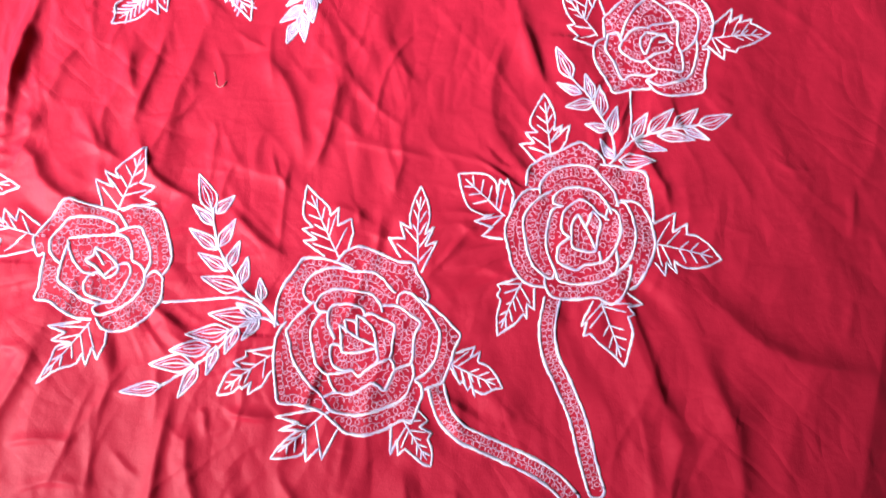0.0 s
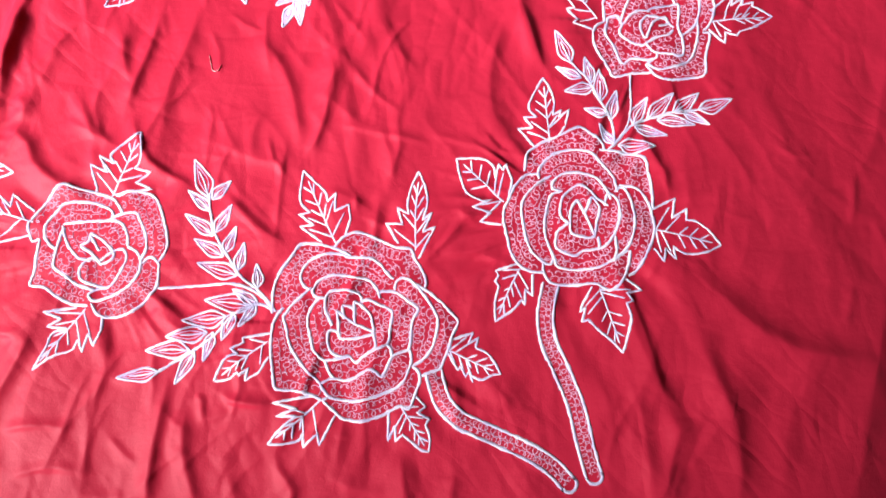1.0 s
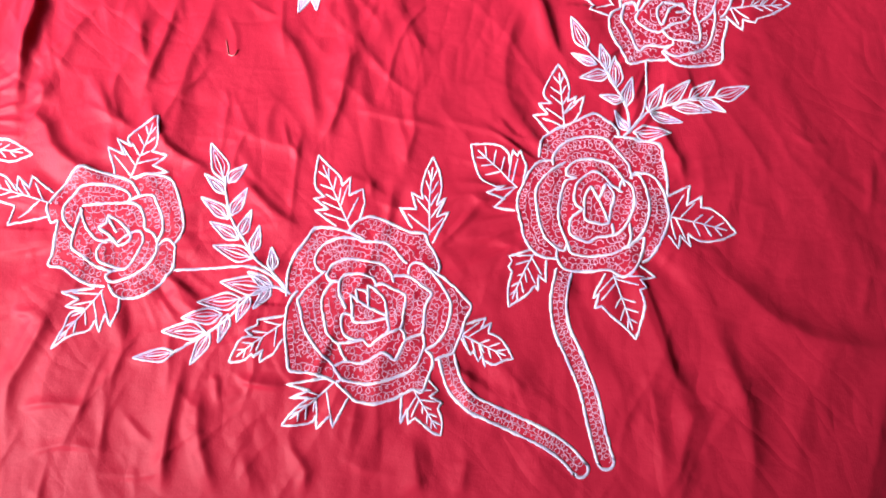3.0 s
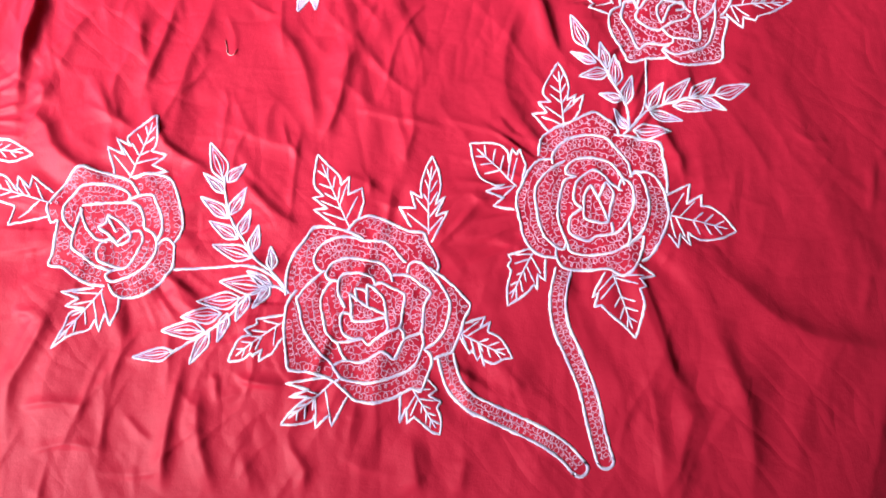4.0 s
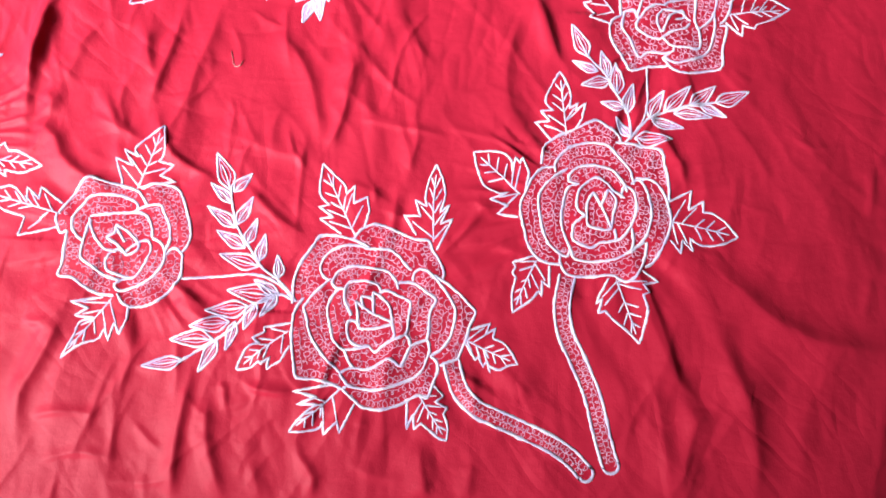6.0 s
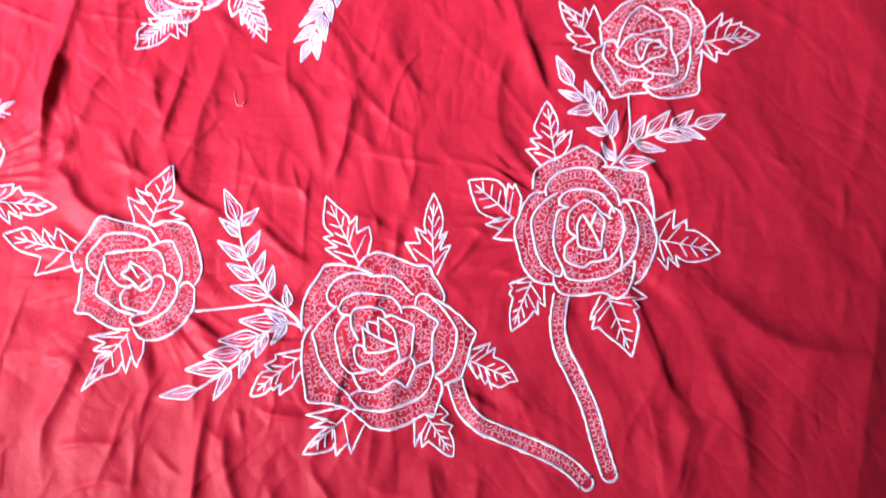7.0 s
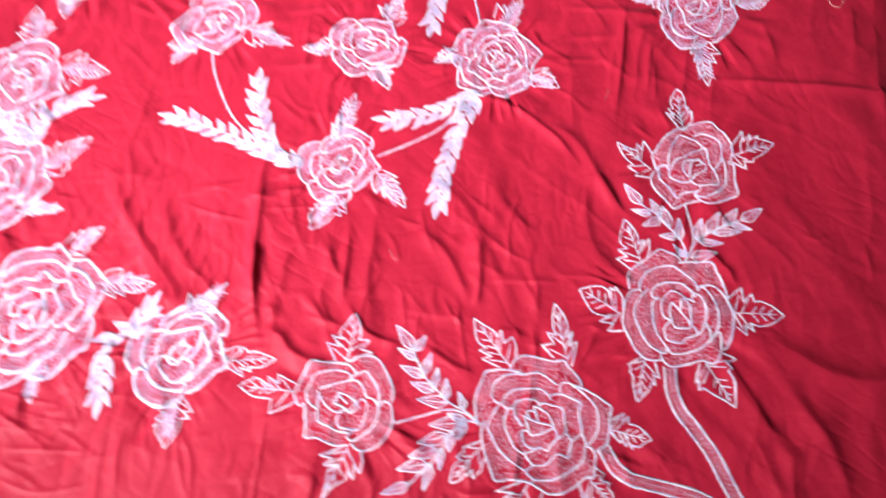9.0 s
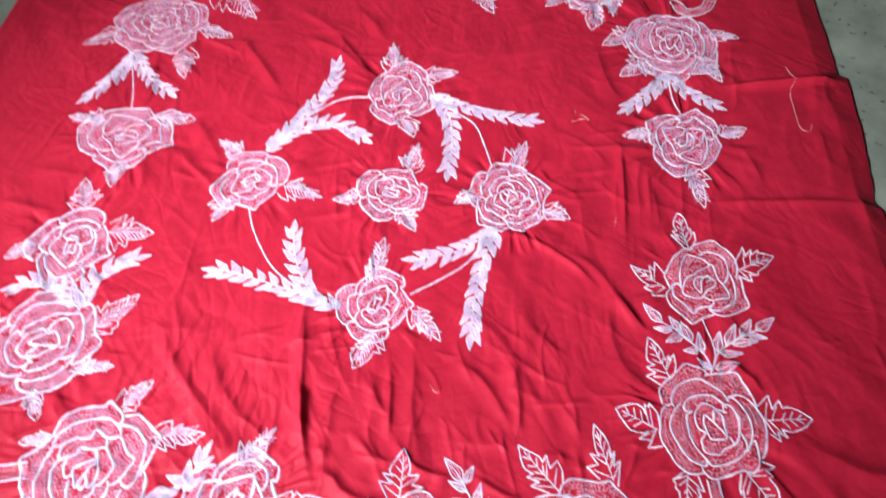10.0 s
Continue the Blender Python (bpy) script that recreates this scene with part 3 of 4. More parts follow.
def chain(line, radius):
    """Curled chain stitch along a line: uneven loops that run forward and turn back on themselves."""
    run = np.concatenate([[0], np.cumsum(np.linalg.norm(np.diff(line, axis=0), axis=1))])
    if run[-1] < 2.2 * radius:
        return None
    s = np.arange(0, run[-1], radius * 0.26)
    x, y = np.interp(s, run, line[:, 0]), np.interp(s, run, line[:, 1])
    d = np.stack([np.gradient(x), np.gradient(y)], 1)
    d /= np.maximum(np.linalg.norm(d, axis=1), 1e-9)[:, None]
    p = rng.uniform(0, 6, 4)
    phase = s / (radius * 2.2) * 2 * math.pi + 0.9 * np.sin(s / radius * 0.41 + p[0]) + 0.7 * np.sin(s / radius * 0.19 + p[1])
    phase *= rng.choice((-1, 1))
    big = radius * (1 + 0.30 * np.sin(s / radius * 0.37 + p[2]) + 0.25 * np.sin(s / radius * 0.91 + p[3]))
    side = np.stack([-d[:, 1], d[:, 0]], 1)
    return wobble(np.stack([x, y], 1) + d * (big * np.sin(phase))[:, None] + side * (0.95 * big * np.cos(phase))[:, None], 0.0002)


def filling(lines, centre, radius, dense):
    """Rows of chain stitch beside the petal lines, kept inside the rose and off the cords."""
    every = np.vstack(lines)
    rel = every - centre
    far = np.zeros(72)
    np.maximum.at(far, ((np.arctan2(rel[:, 1], rel[:, 0]) + math.pi) / (2 * math.pi) * 72).astype(int) % 72, np.hypot(rel[:, 0], rel[:, 1]))
    far = np.maximum(far, 0.6 * radius)
    rows, taken = [], np.zeros((0, 2))
    loop, apart = (0.0036, 0.0052) if dense else (0.0037, 0.0060)
    for gap in (0.0068, 0.0125, 0.0182, 0.0239) if dense else (0.0070, 0.0138, 0.0206, 0.0274):
        for line in lines:
            d = np.gradient(line, axis=0)
            d /= np.maximum(np.linalg.norm(d, axis=1), 1e-9)[:, None]
            side = np.stack([-d[:, 1], d[:, 0]], 1)
            for sign in (1, -1):
                row = line + sign * gap * side
                r = row - centre
                inside = np.hypot(r[:, 0], r[:, 1]) < far[((np.arctan2(r[:, 1], r[:, 0]) + math.pi) / (2 * math.pi) * 72).astype(int) % 72] - 0.005
                off = np.min(np.linalg.norm(row[:, None] - every[None, ::2], axis=2), axis=1) > 0.0052
                free = np.ones(len(row), bool)
                if len(taken):
                    free = np.min(np.linalg.norm(row[:, None] - taken[None], axis=2), axis=1) > apart
                good = inside & off & free
                start = None
                kept = []
                for i, g in enumerate(np.append(good, False)):
                    if g and start is None:
                        start = i
                    if not g and start is not None:
                        if i - start > 2:
                            piece = row[start:i]
                            curled = chain(piece, loop)
                            if curled is not None:
                                rows.append(curled)
                                kept.append(piece)
                        start = None
                if kept:
                    taken = np.vstack([taken, *kept])
    return rows


def rose(stencil, x, y, radius, turn, mirrored, leaves, dense=True, cord=0.0052):
    """An embroidered rose: a field of chain stitch, its petal cords, and the leaves round it."""
    c, s = math.cos(radians(turn)), math.sin(radians(turn))
    lines = []
    for petal in stencil():
        p = np.array(petal) * ((-1 if mirrored else 1), 1)
        p = p @ np.array(((c, s), (-s, c))) * radius + (x, y)
        lines.append(wobble(curve(p, 0.0032 if not dense else 0.005), 0.00025))
    field = filling(lines, np.array((x, y)), radius, dense)
    motif = cords("rose", field, 0.0012 if dense else 0.0011, 0.0006, CHAIN if dense else CURL, SHEET, "embroidered rose filled with fine curled chain stitch")
    for line in lines:
        cords("petal", [line], cord if dense else 0.0045, 0.0013, CORD, motif)
    for base, tip in leaves:
        leaf_at(base, tip, rng.uniform(0.78, 1.0), dense)


LEAF_SHAPES = []


def leaf(base, tip, one, other):
    """A toothed leaf from base to tip. Each side: the corners of its teeth, then the bulge of the end lobe, as parts of the
    leaf's length along and across it."""
    base, tip = np.array(base), np.array(tip)
    axis = tip - base
    cross = np.array((-axis[1], axis[0]))
    put = lambda pts: np.array([base + axis * v + cross * u for v, u in pts])
    outline, veins = [], [curve([base, base + axis * 0.45 + cross * rng.uniform(-0.02, 0.02), base + axis * 0.86], 0.004)]
    for corners, lobe in (one, other):
        teeth = straight(put(corners), 0.003)
        outline.append(np.vstack([teeth, curve(put([corners[-1], *lobe, (1.0, 0.0)]), 0.003)[1:]]))
        sign = 1 if lobe[0][1] > 0 else -1
        inner = [c for c in corners if c[1] * sign == max(q[1] * sign for q in corners[max(0, corners.index(c) - 1):corners.index(c) + 2])]
        for v, u in inner:
            start = max(0.03, v - 0.27)
            veins.append(straight(put([(start, 0.0), (start + (v - start) * 0.72, u * 0.72)]), 0.004))
        for v in (0.36, 0.52, 0.67):
            reach = np.interp(v + 0.14, [0.3] + [q[0] for q in lobe] + [1.0], [0.1] + [abs(q[1]) for q in lobe] + [0.0])
            veins.append(straight(put([(v, 0.0), (v + rng.uniform(0.11, 0.17), sign * 0.72 * reach)]), 0.004))
    thing = cords("leaf", [wobble(l, 0.0002) for l in outline], 0.0036, 0.0010, CORD, SHEET, "embroidered toothed leaf outlined in white cord")
    for vein in veins:
        cords("vein", [vein], 0.0026, 0.0008, CORD, thing)
    spread = [q for corners, lobe in (one, other) for q in corners]
    if min(v for v, u in spread) > -0.11 and max(abs(u) for v, u in spread) < 0.48 and one[1][0][1] * other[1][0][1] < 0:
        LEAF_SHAPES.append((one, other))
    return thing


def leaf_at(base, tip, wide=0.92, dense=True):
    """A leaf of one of the shapes already stitched, turned over at random; the dense ones are filled with fine thread."""
    one, other = LEAF_SHAPES[rng.integers(len(LEAF_SHAPES))]
    flip = rng.choice((-1, 1))
    sides = [tuple([(v, u * wide * flip * 1.05) for v, u in pts] for pts in side) for side in (one, other)]
    known = len(LEAF_SHAPES)
    thing = leaf(base, tip, *sides)
    del LEAF_SHAPES[known:]
    if dense:
        base, axis = np.array(base), np.array(tip) - np.array(base)
        cross = np.array((-axis[1], axis[0]))
        hatch = [straight([base + axis * v, base + axis * (v + 0.16) + cross * side * 0.15], 0.004) for v in np.arange(0.10, 0.76, 0.085) for side in (1, -1)]
        cords("filling", hatch, 0.0036, 0.0006, CHAIN, thing)


def leaflet(base, tip, parent, dense):
    """A pointed leaflet with a short vein; the dense ones are filled with fine thread."""
    base, tip = np.array(base), np.array(tip)
    axis = tip - base
    cross = np.array((-axis[1], axis[0]))
    w, skew = rng.uniform(0.15, 0.20), rng.uniform(-0.04, 0.04)
    rim = [base, base + axis * 0.30 + cross * (w + skew), base + axis * 0.64 + cross * (w * 0.66 + skew * 0.6), tip]
    back = [tip, base + axis * 0.64 - cross * (w * 0.66 - skew * 0.6), base + axis * 0.30 - cross * (w - skew), base]
    vein = curve([base, base + axis * 0.4 + cross * skew, base + axis * rng.uniform(0.62, 0.76)], 0.004)
    part = cords("leaflet", [curve(rim, 0.003), curve(back, 0.003)], 0.0034, 0.0010, CORD, parent)
    cords("vein", [vein], 0.0028, 0.0009, CORD, part)
    inner = [curve([base + axis * 0.08, base + axis * 0.4 + cross * (w * k + skew), base + axis * 0.86], 0.004) for k in ((0.66, 0.33, -0.33, -0.66) if dense else (0.5, -0.5))]
    cords("filling", inner, 0.0030 if dense else 0.0015, 0.0007, CHAIN, part)


def sprig(points, length, gap=0.70, dense=True):
    """A stalk with paired pointed leaflets and one at its end."""
    line = curve(points, 0.004)
    run = np.concatenate([[0], np.cumsum(np.linalg.norm(np.diff(line, axis=0), axis=1))])
    whole = run[-1]
    at = lambda s: np.array((np.interp(s, run, line[:, 0]), np.interp(s, run, line[:, 1])))
    stalk = line[run < whole - 0.8 * length]
    thing = cords("sprig", [wobble(stalk, 0.0002)], 0.0038, 0.0011, CORD, SHEET, "embroidered sprig with paired pointed leaflets")
    leaflet(at(whole - 0.85 * length), at(whole), thing, dense)
    pairs = max(2, int(round((whole - (1.2 if dense else 1.45) * length) / (gap * length))) + 1)
    for i in range(pairs):
        s = (0.10 if dense else 0.42) * length + (whole - (1.42 if dense else 1.72) * length) * i / max(1, pairs - 1)
        d = at(s + 0.004) - at(s - 0.004)
        a = math.atan2(d[1], d[0])
        for side in (1, -1):
            b = a + side * radians(rng.uniform(24, 38))
            root = at(max(0, s + side * 0.16 * gap * length))
            leaflet(root, root + length * rng.uniform(0.88, 1.08) * np.array((math.cos(b), math.sin(b))), thing, dense)


def leafy_sprig(stalk, pairs):
    """A curved stalk with leaflets of their own place and length."""
    thing = cords("sprig", [wobble(curve(stalk, 0.004), 0.0002)], 0.0040, 0.0011, CORD, SHEET, "embroidered sprig with pointed leaflets on a curved stalk")
    for root, tip in pairs:
        leaflet(root, tip, thing, False)


def stem(points, width):
    cords("stem", [wobble(curve(points, 0.004), 0.0002)], width, 0.0012, CORD, SHEET, "embroidered stem of white cord")


def branch(points, width):
    """A thick branch: two parallel cords joined by a round end, with chain stitch between them."""
    line = curve(points, 0.004)
    d = np.gradient(line, axis=0)
    d /= np.linalg.norm(d, axis=1)[:, None]
    side = np.stack([-d[:, 1], d[:, 0]], 1) * width / 2
    end = line[-1] + np.array([d[-1] * math.cos(a) + side[-1] / (width / 2) * math.sin(a) for a in np.linspace(math.pi / 2, -math.pi / 2, 9)]) * width / 2
    rim = np.vstack([line + side, end, (line - side)[::-1]])
    rows = [chain(line + side * 0.36, 0.0036), chain(line - side * 0.36, 0.0036)]
    thing = cords("branch", rows, 0.0011, 0.0006, CURL, SHEET, "embroidered thick branch filled with chain stitch")
    cords("outline", [wobble(rim, 0.0002)], 0.0046, 0.0013, CORD, thing)


def broad_rose():
    """Petal lines of the broad rose stencil, about 1 unit in radius."""
    yield [(-0.90, 0.09), (-0.91, 0.30), (-0.89, 0.45), (-0.84, 0.57), (-0.76, 0.69), (-0.70, 0.81), (-0.65, 0.84), (-0.48, 0.84), (-0.33, 0.81), (-0.15, 0.74)]
    yield [(-0.33, 0.81), (-0.24, 0.93), (-0.11, 0.99), (0.04, 0.96), (0.17, 0.91), (0.32, 0.85), (0.47, 0.84), (0.52, 0.74), (0.60, 0.63), (0.65, 0.51), (0.64, 0.43)]
    yield [(-0.54, 0.36), (-0.61, 0.40), (-0.65, 0.49), (-0.61, 0.61), (-0.53, 0.69), (-0.41, 0.74), (-0.29, 0.75), (-0.12, 0.72), (0.06, 0.72), (0.16, 0.66), (0.25, 0.56), (0.31, 0.51)]
    yield [(-0.37, 0.28), (-0.46, 0.28), (-0.51, 0.34), (-0.47, 0.44), (-0.39, 0.50), (-0.28, 0.53), (-0.10, 0.51), (0.05, 0.49), (0.15, 0.39), (0.18, 0.30)]
    yield [(-0.28, 0.00), (-0.34, 0.10), (-0.37, 0.18), (-0.37, 0.27), (-0.33, 0.35), (-0.20, 0.37), (-0.07, 0.35), (-0.02, 0.32), (0.01, 0.26)]
    yield [(-0.08, 0.26), (0.01, 0.21), (0.10, 0.12), (0.13, 0.01), (0.15, -0.11), (0.17, -0.18), (0.13, -0.23)]
    yield [(-0.20, 0.21), (-0.08, 0.18), (-0.06, 0.03), (-0.08, 0.26)]
    yield [(-0.17, 0.07), (-0.20, 0.21)]
    yield [(-0.25, 0.15), (-0.06, 0.03), (0.14, -0.06), (-0.18, -0.13), (-0.22, 0.02), (-0.25, 0.15)]
    yield [(-0.19, -0.09), (-0.26, -0.05), (-0.31, -0.06), (-0.32, -0.13), (-0.30, -0.22), (-0.25, -0.28), (-0.15, -0.31), (-0.09, -0.30), (-0.02, -0.36), (0.05, -0.30), (0.13, -0.24), (0.24, -0.19), (0.29, -0.17), (0.33, -0.23), (0.34, -0.28)]
    yield [(-0.02, 0.26), (0.07, 0.28), (0.18, 0.24), (0.29, 0.19), (0.32, 0.15), (0.31, 0.02), (0.30, -0.13), (0.27, -0.17)]
    yield [(-0.43, 0.27), (-0.48, 0.22), (-0.53, 0.11), (-0.53, -0.00), (-0.49, -0.14), (-0.45, -0.26), (-0.36, -0.34), (-0.31, -0.35), (-0.20, -0.33), (-0.09, -0.30)]
    yield [(0.15, 0.36), (0.23, 0.38), (0.35, 0.37), (0.47, 0.29), (0.58, 0.21), (0.53, 0.09), (0.52, -0.03), (0.52, -0.14), (0.50, -0.21), (0.45, -0.23), (0.35, -0.28), (0.30, -0.38), (0.25, -0.49), (0.19, -0.45), (0.12, -0.42), (0.04, -0.47), (-0.03, -0.52), (-0.13, -0.54), (-0.24, -0.53), (-0.35, -0.58)]
    yield [(-0.33, -0.35), (-0.28, -0.46), (-0.22, -0.53)]
    yield [(0.33, 0.40), (0.34, 0.48), (0.40, 0.53), (0.49, 0.50), (0.58, 0.42), (0.68, 0.30), (0.77, 0.16), (0.79, 0.05), (0.76, -0.13), (0.70, -0.25), (0.63, -0.32), (0.55, -0.37)]
    yield [(0.55, 0.47), (0.67, 0.40), (0.79, 0.31), (0.91, 0.20), (1.00, 0.10), (0.95, -0.03), (0.91, -0.18), (0.86, -0.32), (0.83, -0.39), (0.72, -0.43), (0.65, -0.47)]
    yield [(0.52, -0.21), (0.54, -0.31), (0.52, -0.40), (0.47, -0.52), (0.39, -0.60), (0.28, -0.65), (0.17, -0.70), (0.00, -0.74), (-0.14, -0.73), (-0.25, -0.71), (-0.32, -0.64), (-0.36, -0.58)]
    yield [(0.55, -0.37), (0.62, -0.43), (0.63, -0.53), (0.59, -0.66), (0.54, -0.79), (0.45, -0.77), (0.37, -0.81), (0.24, -0.88), (0.07, -0.93), (-0.10, -0.91), (-0.21, -0.83), (-0.31, -0.75), (-0.28, -0.72)]
    yield [(-0.53, 0.38), (-0.68, 0.22), (-0.78, 0.07), (-0.75, -0.02), (-0.71, -0.16), (-0.66, -0.27), (-0.53, -0.43), (-0.44, -0.51), (-0.36, -0.58)]
    yield [(-0.79, 0.16), (-0.85, 0.07), (-0.88, -0.05), (-0.88, -0.22), (-0.85, -0.39), (-0.82, -0.53), (-0.78, -0.65), (-0.62, -0.66), (-0.45, -0.69), (-0.32, -0.74), (-0.27, -0.71)]


def tall_rose():
    """Petal lines of the tall rose stencil, about 1 unit in radius."""
    yield [(-0.66, 0.50), (-0.64, 0.70), (-0.57, 0.80), (-0.42, 0.90), (-0.21, 1.00), (-0.00, 1.11), (0.14, 1.03), (0.29, 0.93), (0.31, 0.82)]
    yield [(-0.49, 0.41), (-0.49, 0.53), (-0.41, 0.66), (-0.28, 0.76), (-0.07, 0.81), (0.14, 0.79), (0.27, 0.66), (0.40, 0.52), (0.44, 0.40), (0.46, 0.30)]
    yield [(0.24, 0.84), (0.48, 0.82), (0.79, 0.75), (0.84, 0.55), (0.87, 0.34), (0.88, 0.12)]
    yield [(-0.49, 0.48), (-0.65, 0.45), (-0.78, 0.30), (-0.84, 0.15), (-0.90, 0.01), (-0.90, -0.13), (-0.85, -0.33), (-0.79, -0.53), (-0.69, -0.66), (-0.56, -0.72), (-0.42, -0.72)]
    yield [(-0.34, 0.47), (-0.51, 0.35), (-0.64, 0.20), (-0.69, 0.06), (-0.67, -0.12), (-0.63, -0.32), (-0.56, -0.48), (-0.43, -0.59), (-0.34, -0.62), (-0.31, -0.53)]
    yield [(-0.20, 0.28), (-0.32, 0.31), (-0.31, 0.40), (-0.21, 0.49), (-0.04, 0.53), (0.17, 0.49), (0.27, 0.41), (0.34, 0.30), (0.37, 0.20)]
    yield [(-0.22, 0.28), (-0.34, 0.22), (-0.38, 0.08), (-0.41, -0.10), (-0.40, -0.30), (-0.33, -0.47), (-0.29, -0.57), (-0.26, -0.64), (-0.06, -0.67), (0.20, -0.63), (0.33, -0.57), (0.40, -0.52), (0.50, -0.45), (0.57, -0.41)]
    yield [(-0.13, -0.11), (-0.21, -0.05), (-0.23, 0.05), (-0.20, 0.20), (-0.10, 0.31), (0.01, 0.37), (0.14, 0.30), (0.20, 0.22), (0.30, 0.16), (0.34, 0.13)]
    yield [(0.30, 0.12), (0.34, 0.27), (0.44, 0.23), (0.47, 0.10), (0.46, -0.07), (0.39, -0.25), (0.28, -0.38), (0.17, -0.41)]
    yield [(0.42, 0.30), (0.51, 0.37), (0.60, 0.25), (0.64, 0.08), (0.65, -0.09), (0.60, -0.30), (0.53, -0.41), (0.39, -0.54), (0.43, -0.45), (0.42, -0.25)]
    yield [(0.48, 0.39), (0.68, 0.36), (0.80, 0.23), (0.86, 0.09), (0.89, -0.11), (0.85, -0.29), (0.77, -0.46), (0.67, -0.64), (0.56, -0.72)]
    yield [(-0.43, -0.61), (-0.42, -0.72), (-0.32, -0.84), (-0.06, -0.85), (0.17, -0.82), (0.36, -0.89), (0.50, -0.75), (0.57, -0.58), (0.59, -0.41)]
    yield [(-0.03, 0.19), (-0.10, 0.06), (-0.11, -0.11), (-0.10, -0.23), (0.03, -0.27), (0.17, -0.26), (0.20, -0.09), (0.24, 0.09), (0.15, 0.22), (0.10, 0.11), (0.05, 0.00)]
    yield [(-0.03, 0.19), (0.07, 0.01), (0.17, -0.24)]
    yield [(-0.13, -0.11), (-0.25, -0.21), (-0.28, -0.29), (-0.28, -0.40), (-0.20, -0.46), (-0.06, -0.50), (0.04, -0.44), (0.20, -0.41), (0.23, -0.36), (0.22, -0.26)]


def round_rose():
    """Petal lines of the round rose stencil, about 1 unit in radius."""
    yield [(-0.93, 0.37), (-0.87, 0.49), (-0.75, 0.68), (-0.58, 0.88), (-0.37, 0.84), (-0.13, 0.80), (0.07, 0.74), (0.15, 0.66), (0.23, 0.53)]
    yield [(-0.95, 0.36), (-0.95, 0.25), (-0.87, 0.10), (-0.78, 0.13), (-0.78, -0.09), (-0.78, -0.28), (-0.80, -0.47), (-0.61, -0.50), (-0.45, -0.60), (-0.25, -0.69), (-0.03, -0.71)]
    yield [(0.11, 0.78), (0.28, 0.85), (0.47, 0.85), (0.63, 0.78), (0.73, 0.60), (0.82, 0.37), (0.87, 0.17), (0.84, 0.02), (0.78, -0.09)]
    yield [(-0.55, 0.00), (-0.66, 0.09), (-0.72, 0.18), (-0.73, 0.34), (-0.64, 0.50), (-0.52, 0.63), (-0.22, 0.67), (0.01, 0.61), (0.10, 0.53), (0.08, 0.45)]
    yield [(0.07, 0.47), (0.25, 0.55), (0.40, 0.56), (0.49, 0.42), (0.57, 0.27), (0.60, 0.08), (0.55, -0.08)]
    yield [(-0.48, 0.30), (-0.52, 0.20), (-0.55, 0.00), (-0.55, -0.21), (-0.38, -0.33), (-0.22, -0.44), (0.01, -0.50)]
    yield [(-0.51, 0.35), (-0.36, 0.39), (-0.11, 0.42), (0.19, 0.43), (0.32, 0.26), (0.35, 0.10)]
    yield [(-0.52, 0.33), (-0.44, 0.12), (-0.35, -0.00), (-0.24, -0.09), (-0.09, -0.12)]
    yield [(-0.26, 0.08), (-0.07, -0.04), (0.06, -0.15), (0.19, -0.03), (0.05, 0.14), (-0.15, 0.25), (-0.10, 0.15), (-0.00, 0.02)]
    yield [(-0.26, 0.08), (-0.16, 0.14), (-0.15, 0.25)]
    yield [(0.06, -0.17), (-0.06, -0.08), (-0.16, -0.14), (-0.22, -0.25), (-0.18, -0.37), (-0.04, -0.42), (0.18, -0.45), (0.30, -0.25), (0.36, -0.05), (0.29, 0.06), (0.15, 0.01), (0.02, -0.12)]
    yield [(0.35, 0.10), (0.48, 0.03), (0.55, -0.08), (0.55, -0.23), (0.47, -0.39), (0.34, -0.51), (0.17, -0.60), (0.03, -0.64), (-0.05, -0.58), (0.01, -0.50), (0.18, -0.45)]
    yield [(0.57, -0.12), (0.67, -0.03), (0.78, -0.10), (0.80, -0.22), (0.80, -0.37), (0.75, -0.52), (0.62, -0.68), (0.46, -0.80), (0.25, -0.85), (0.10, -0.80), (0.01, -0.68)]


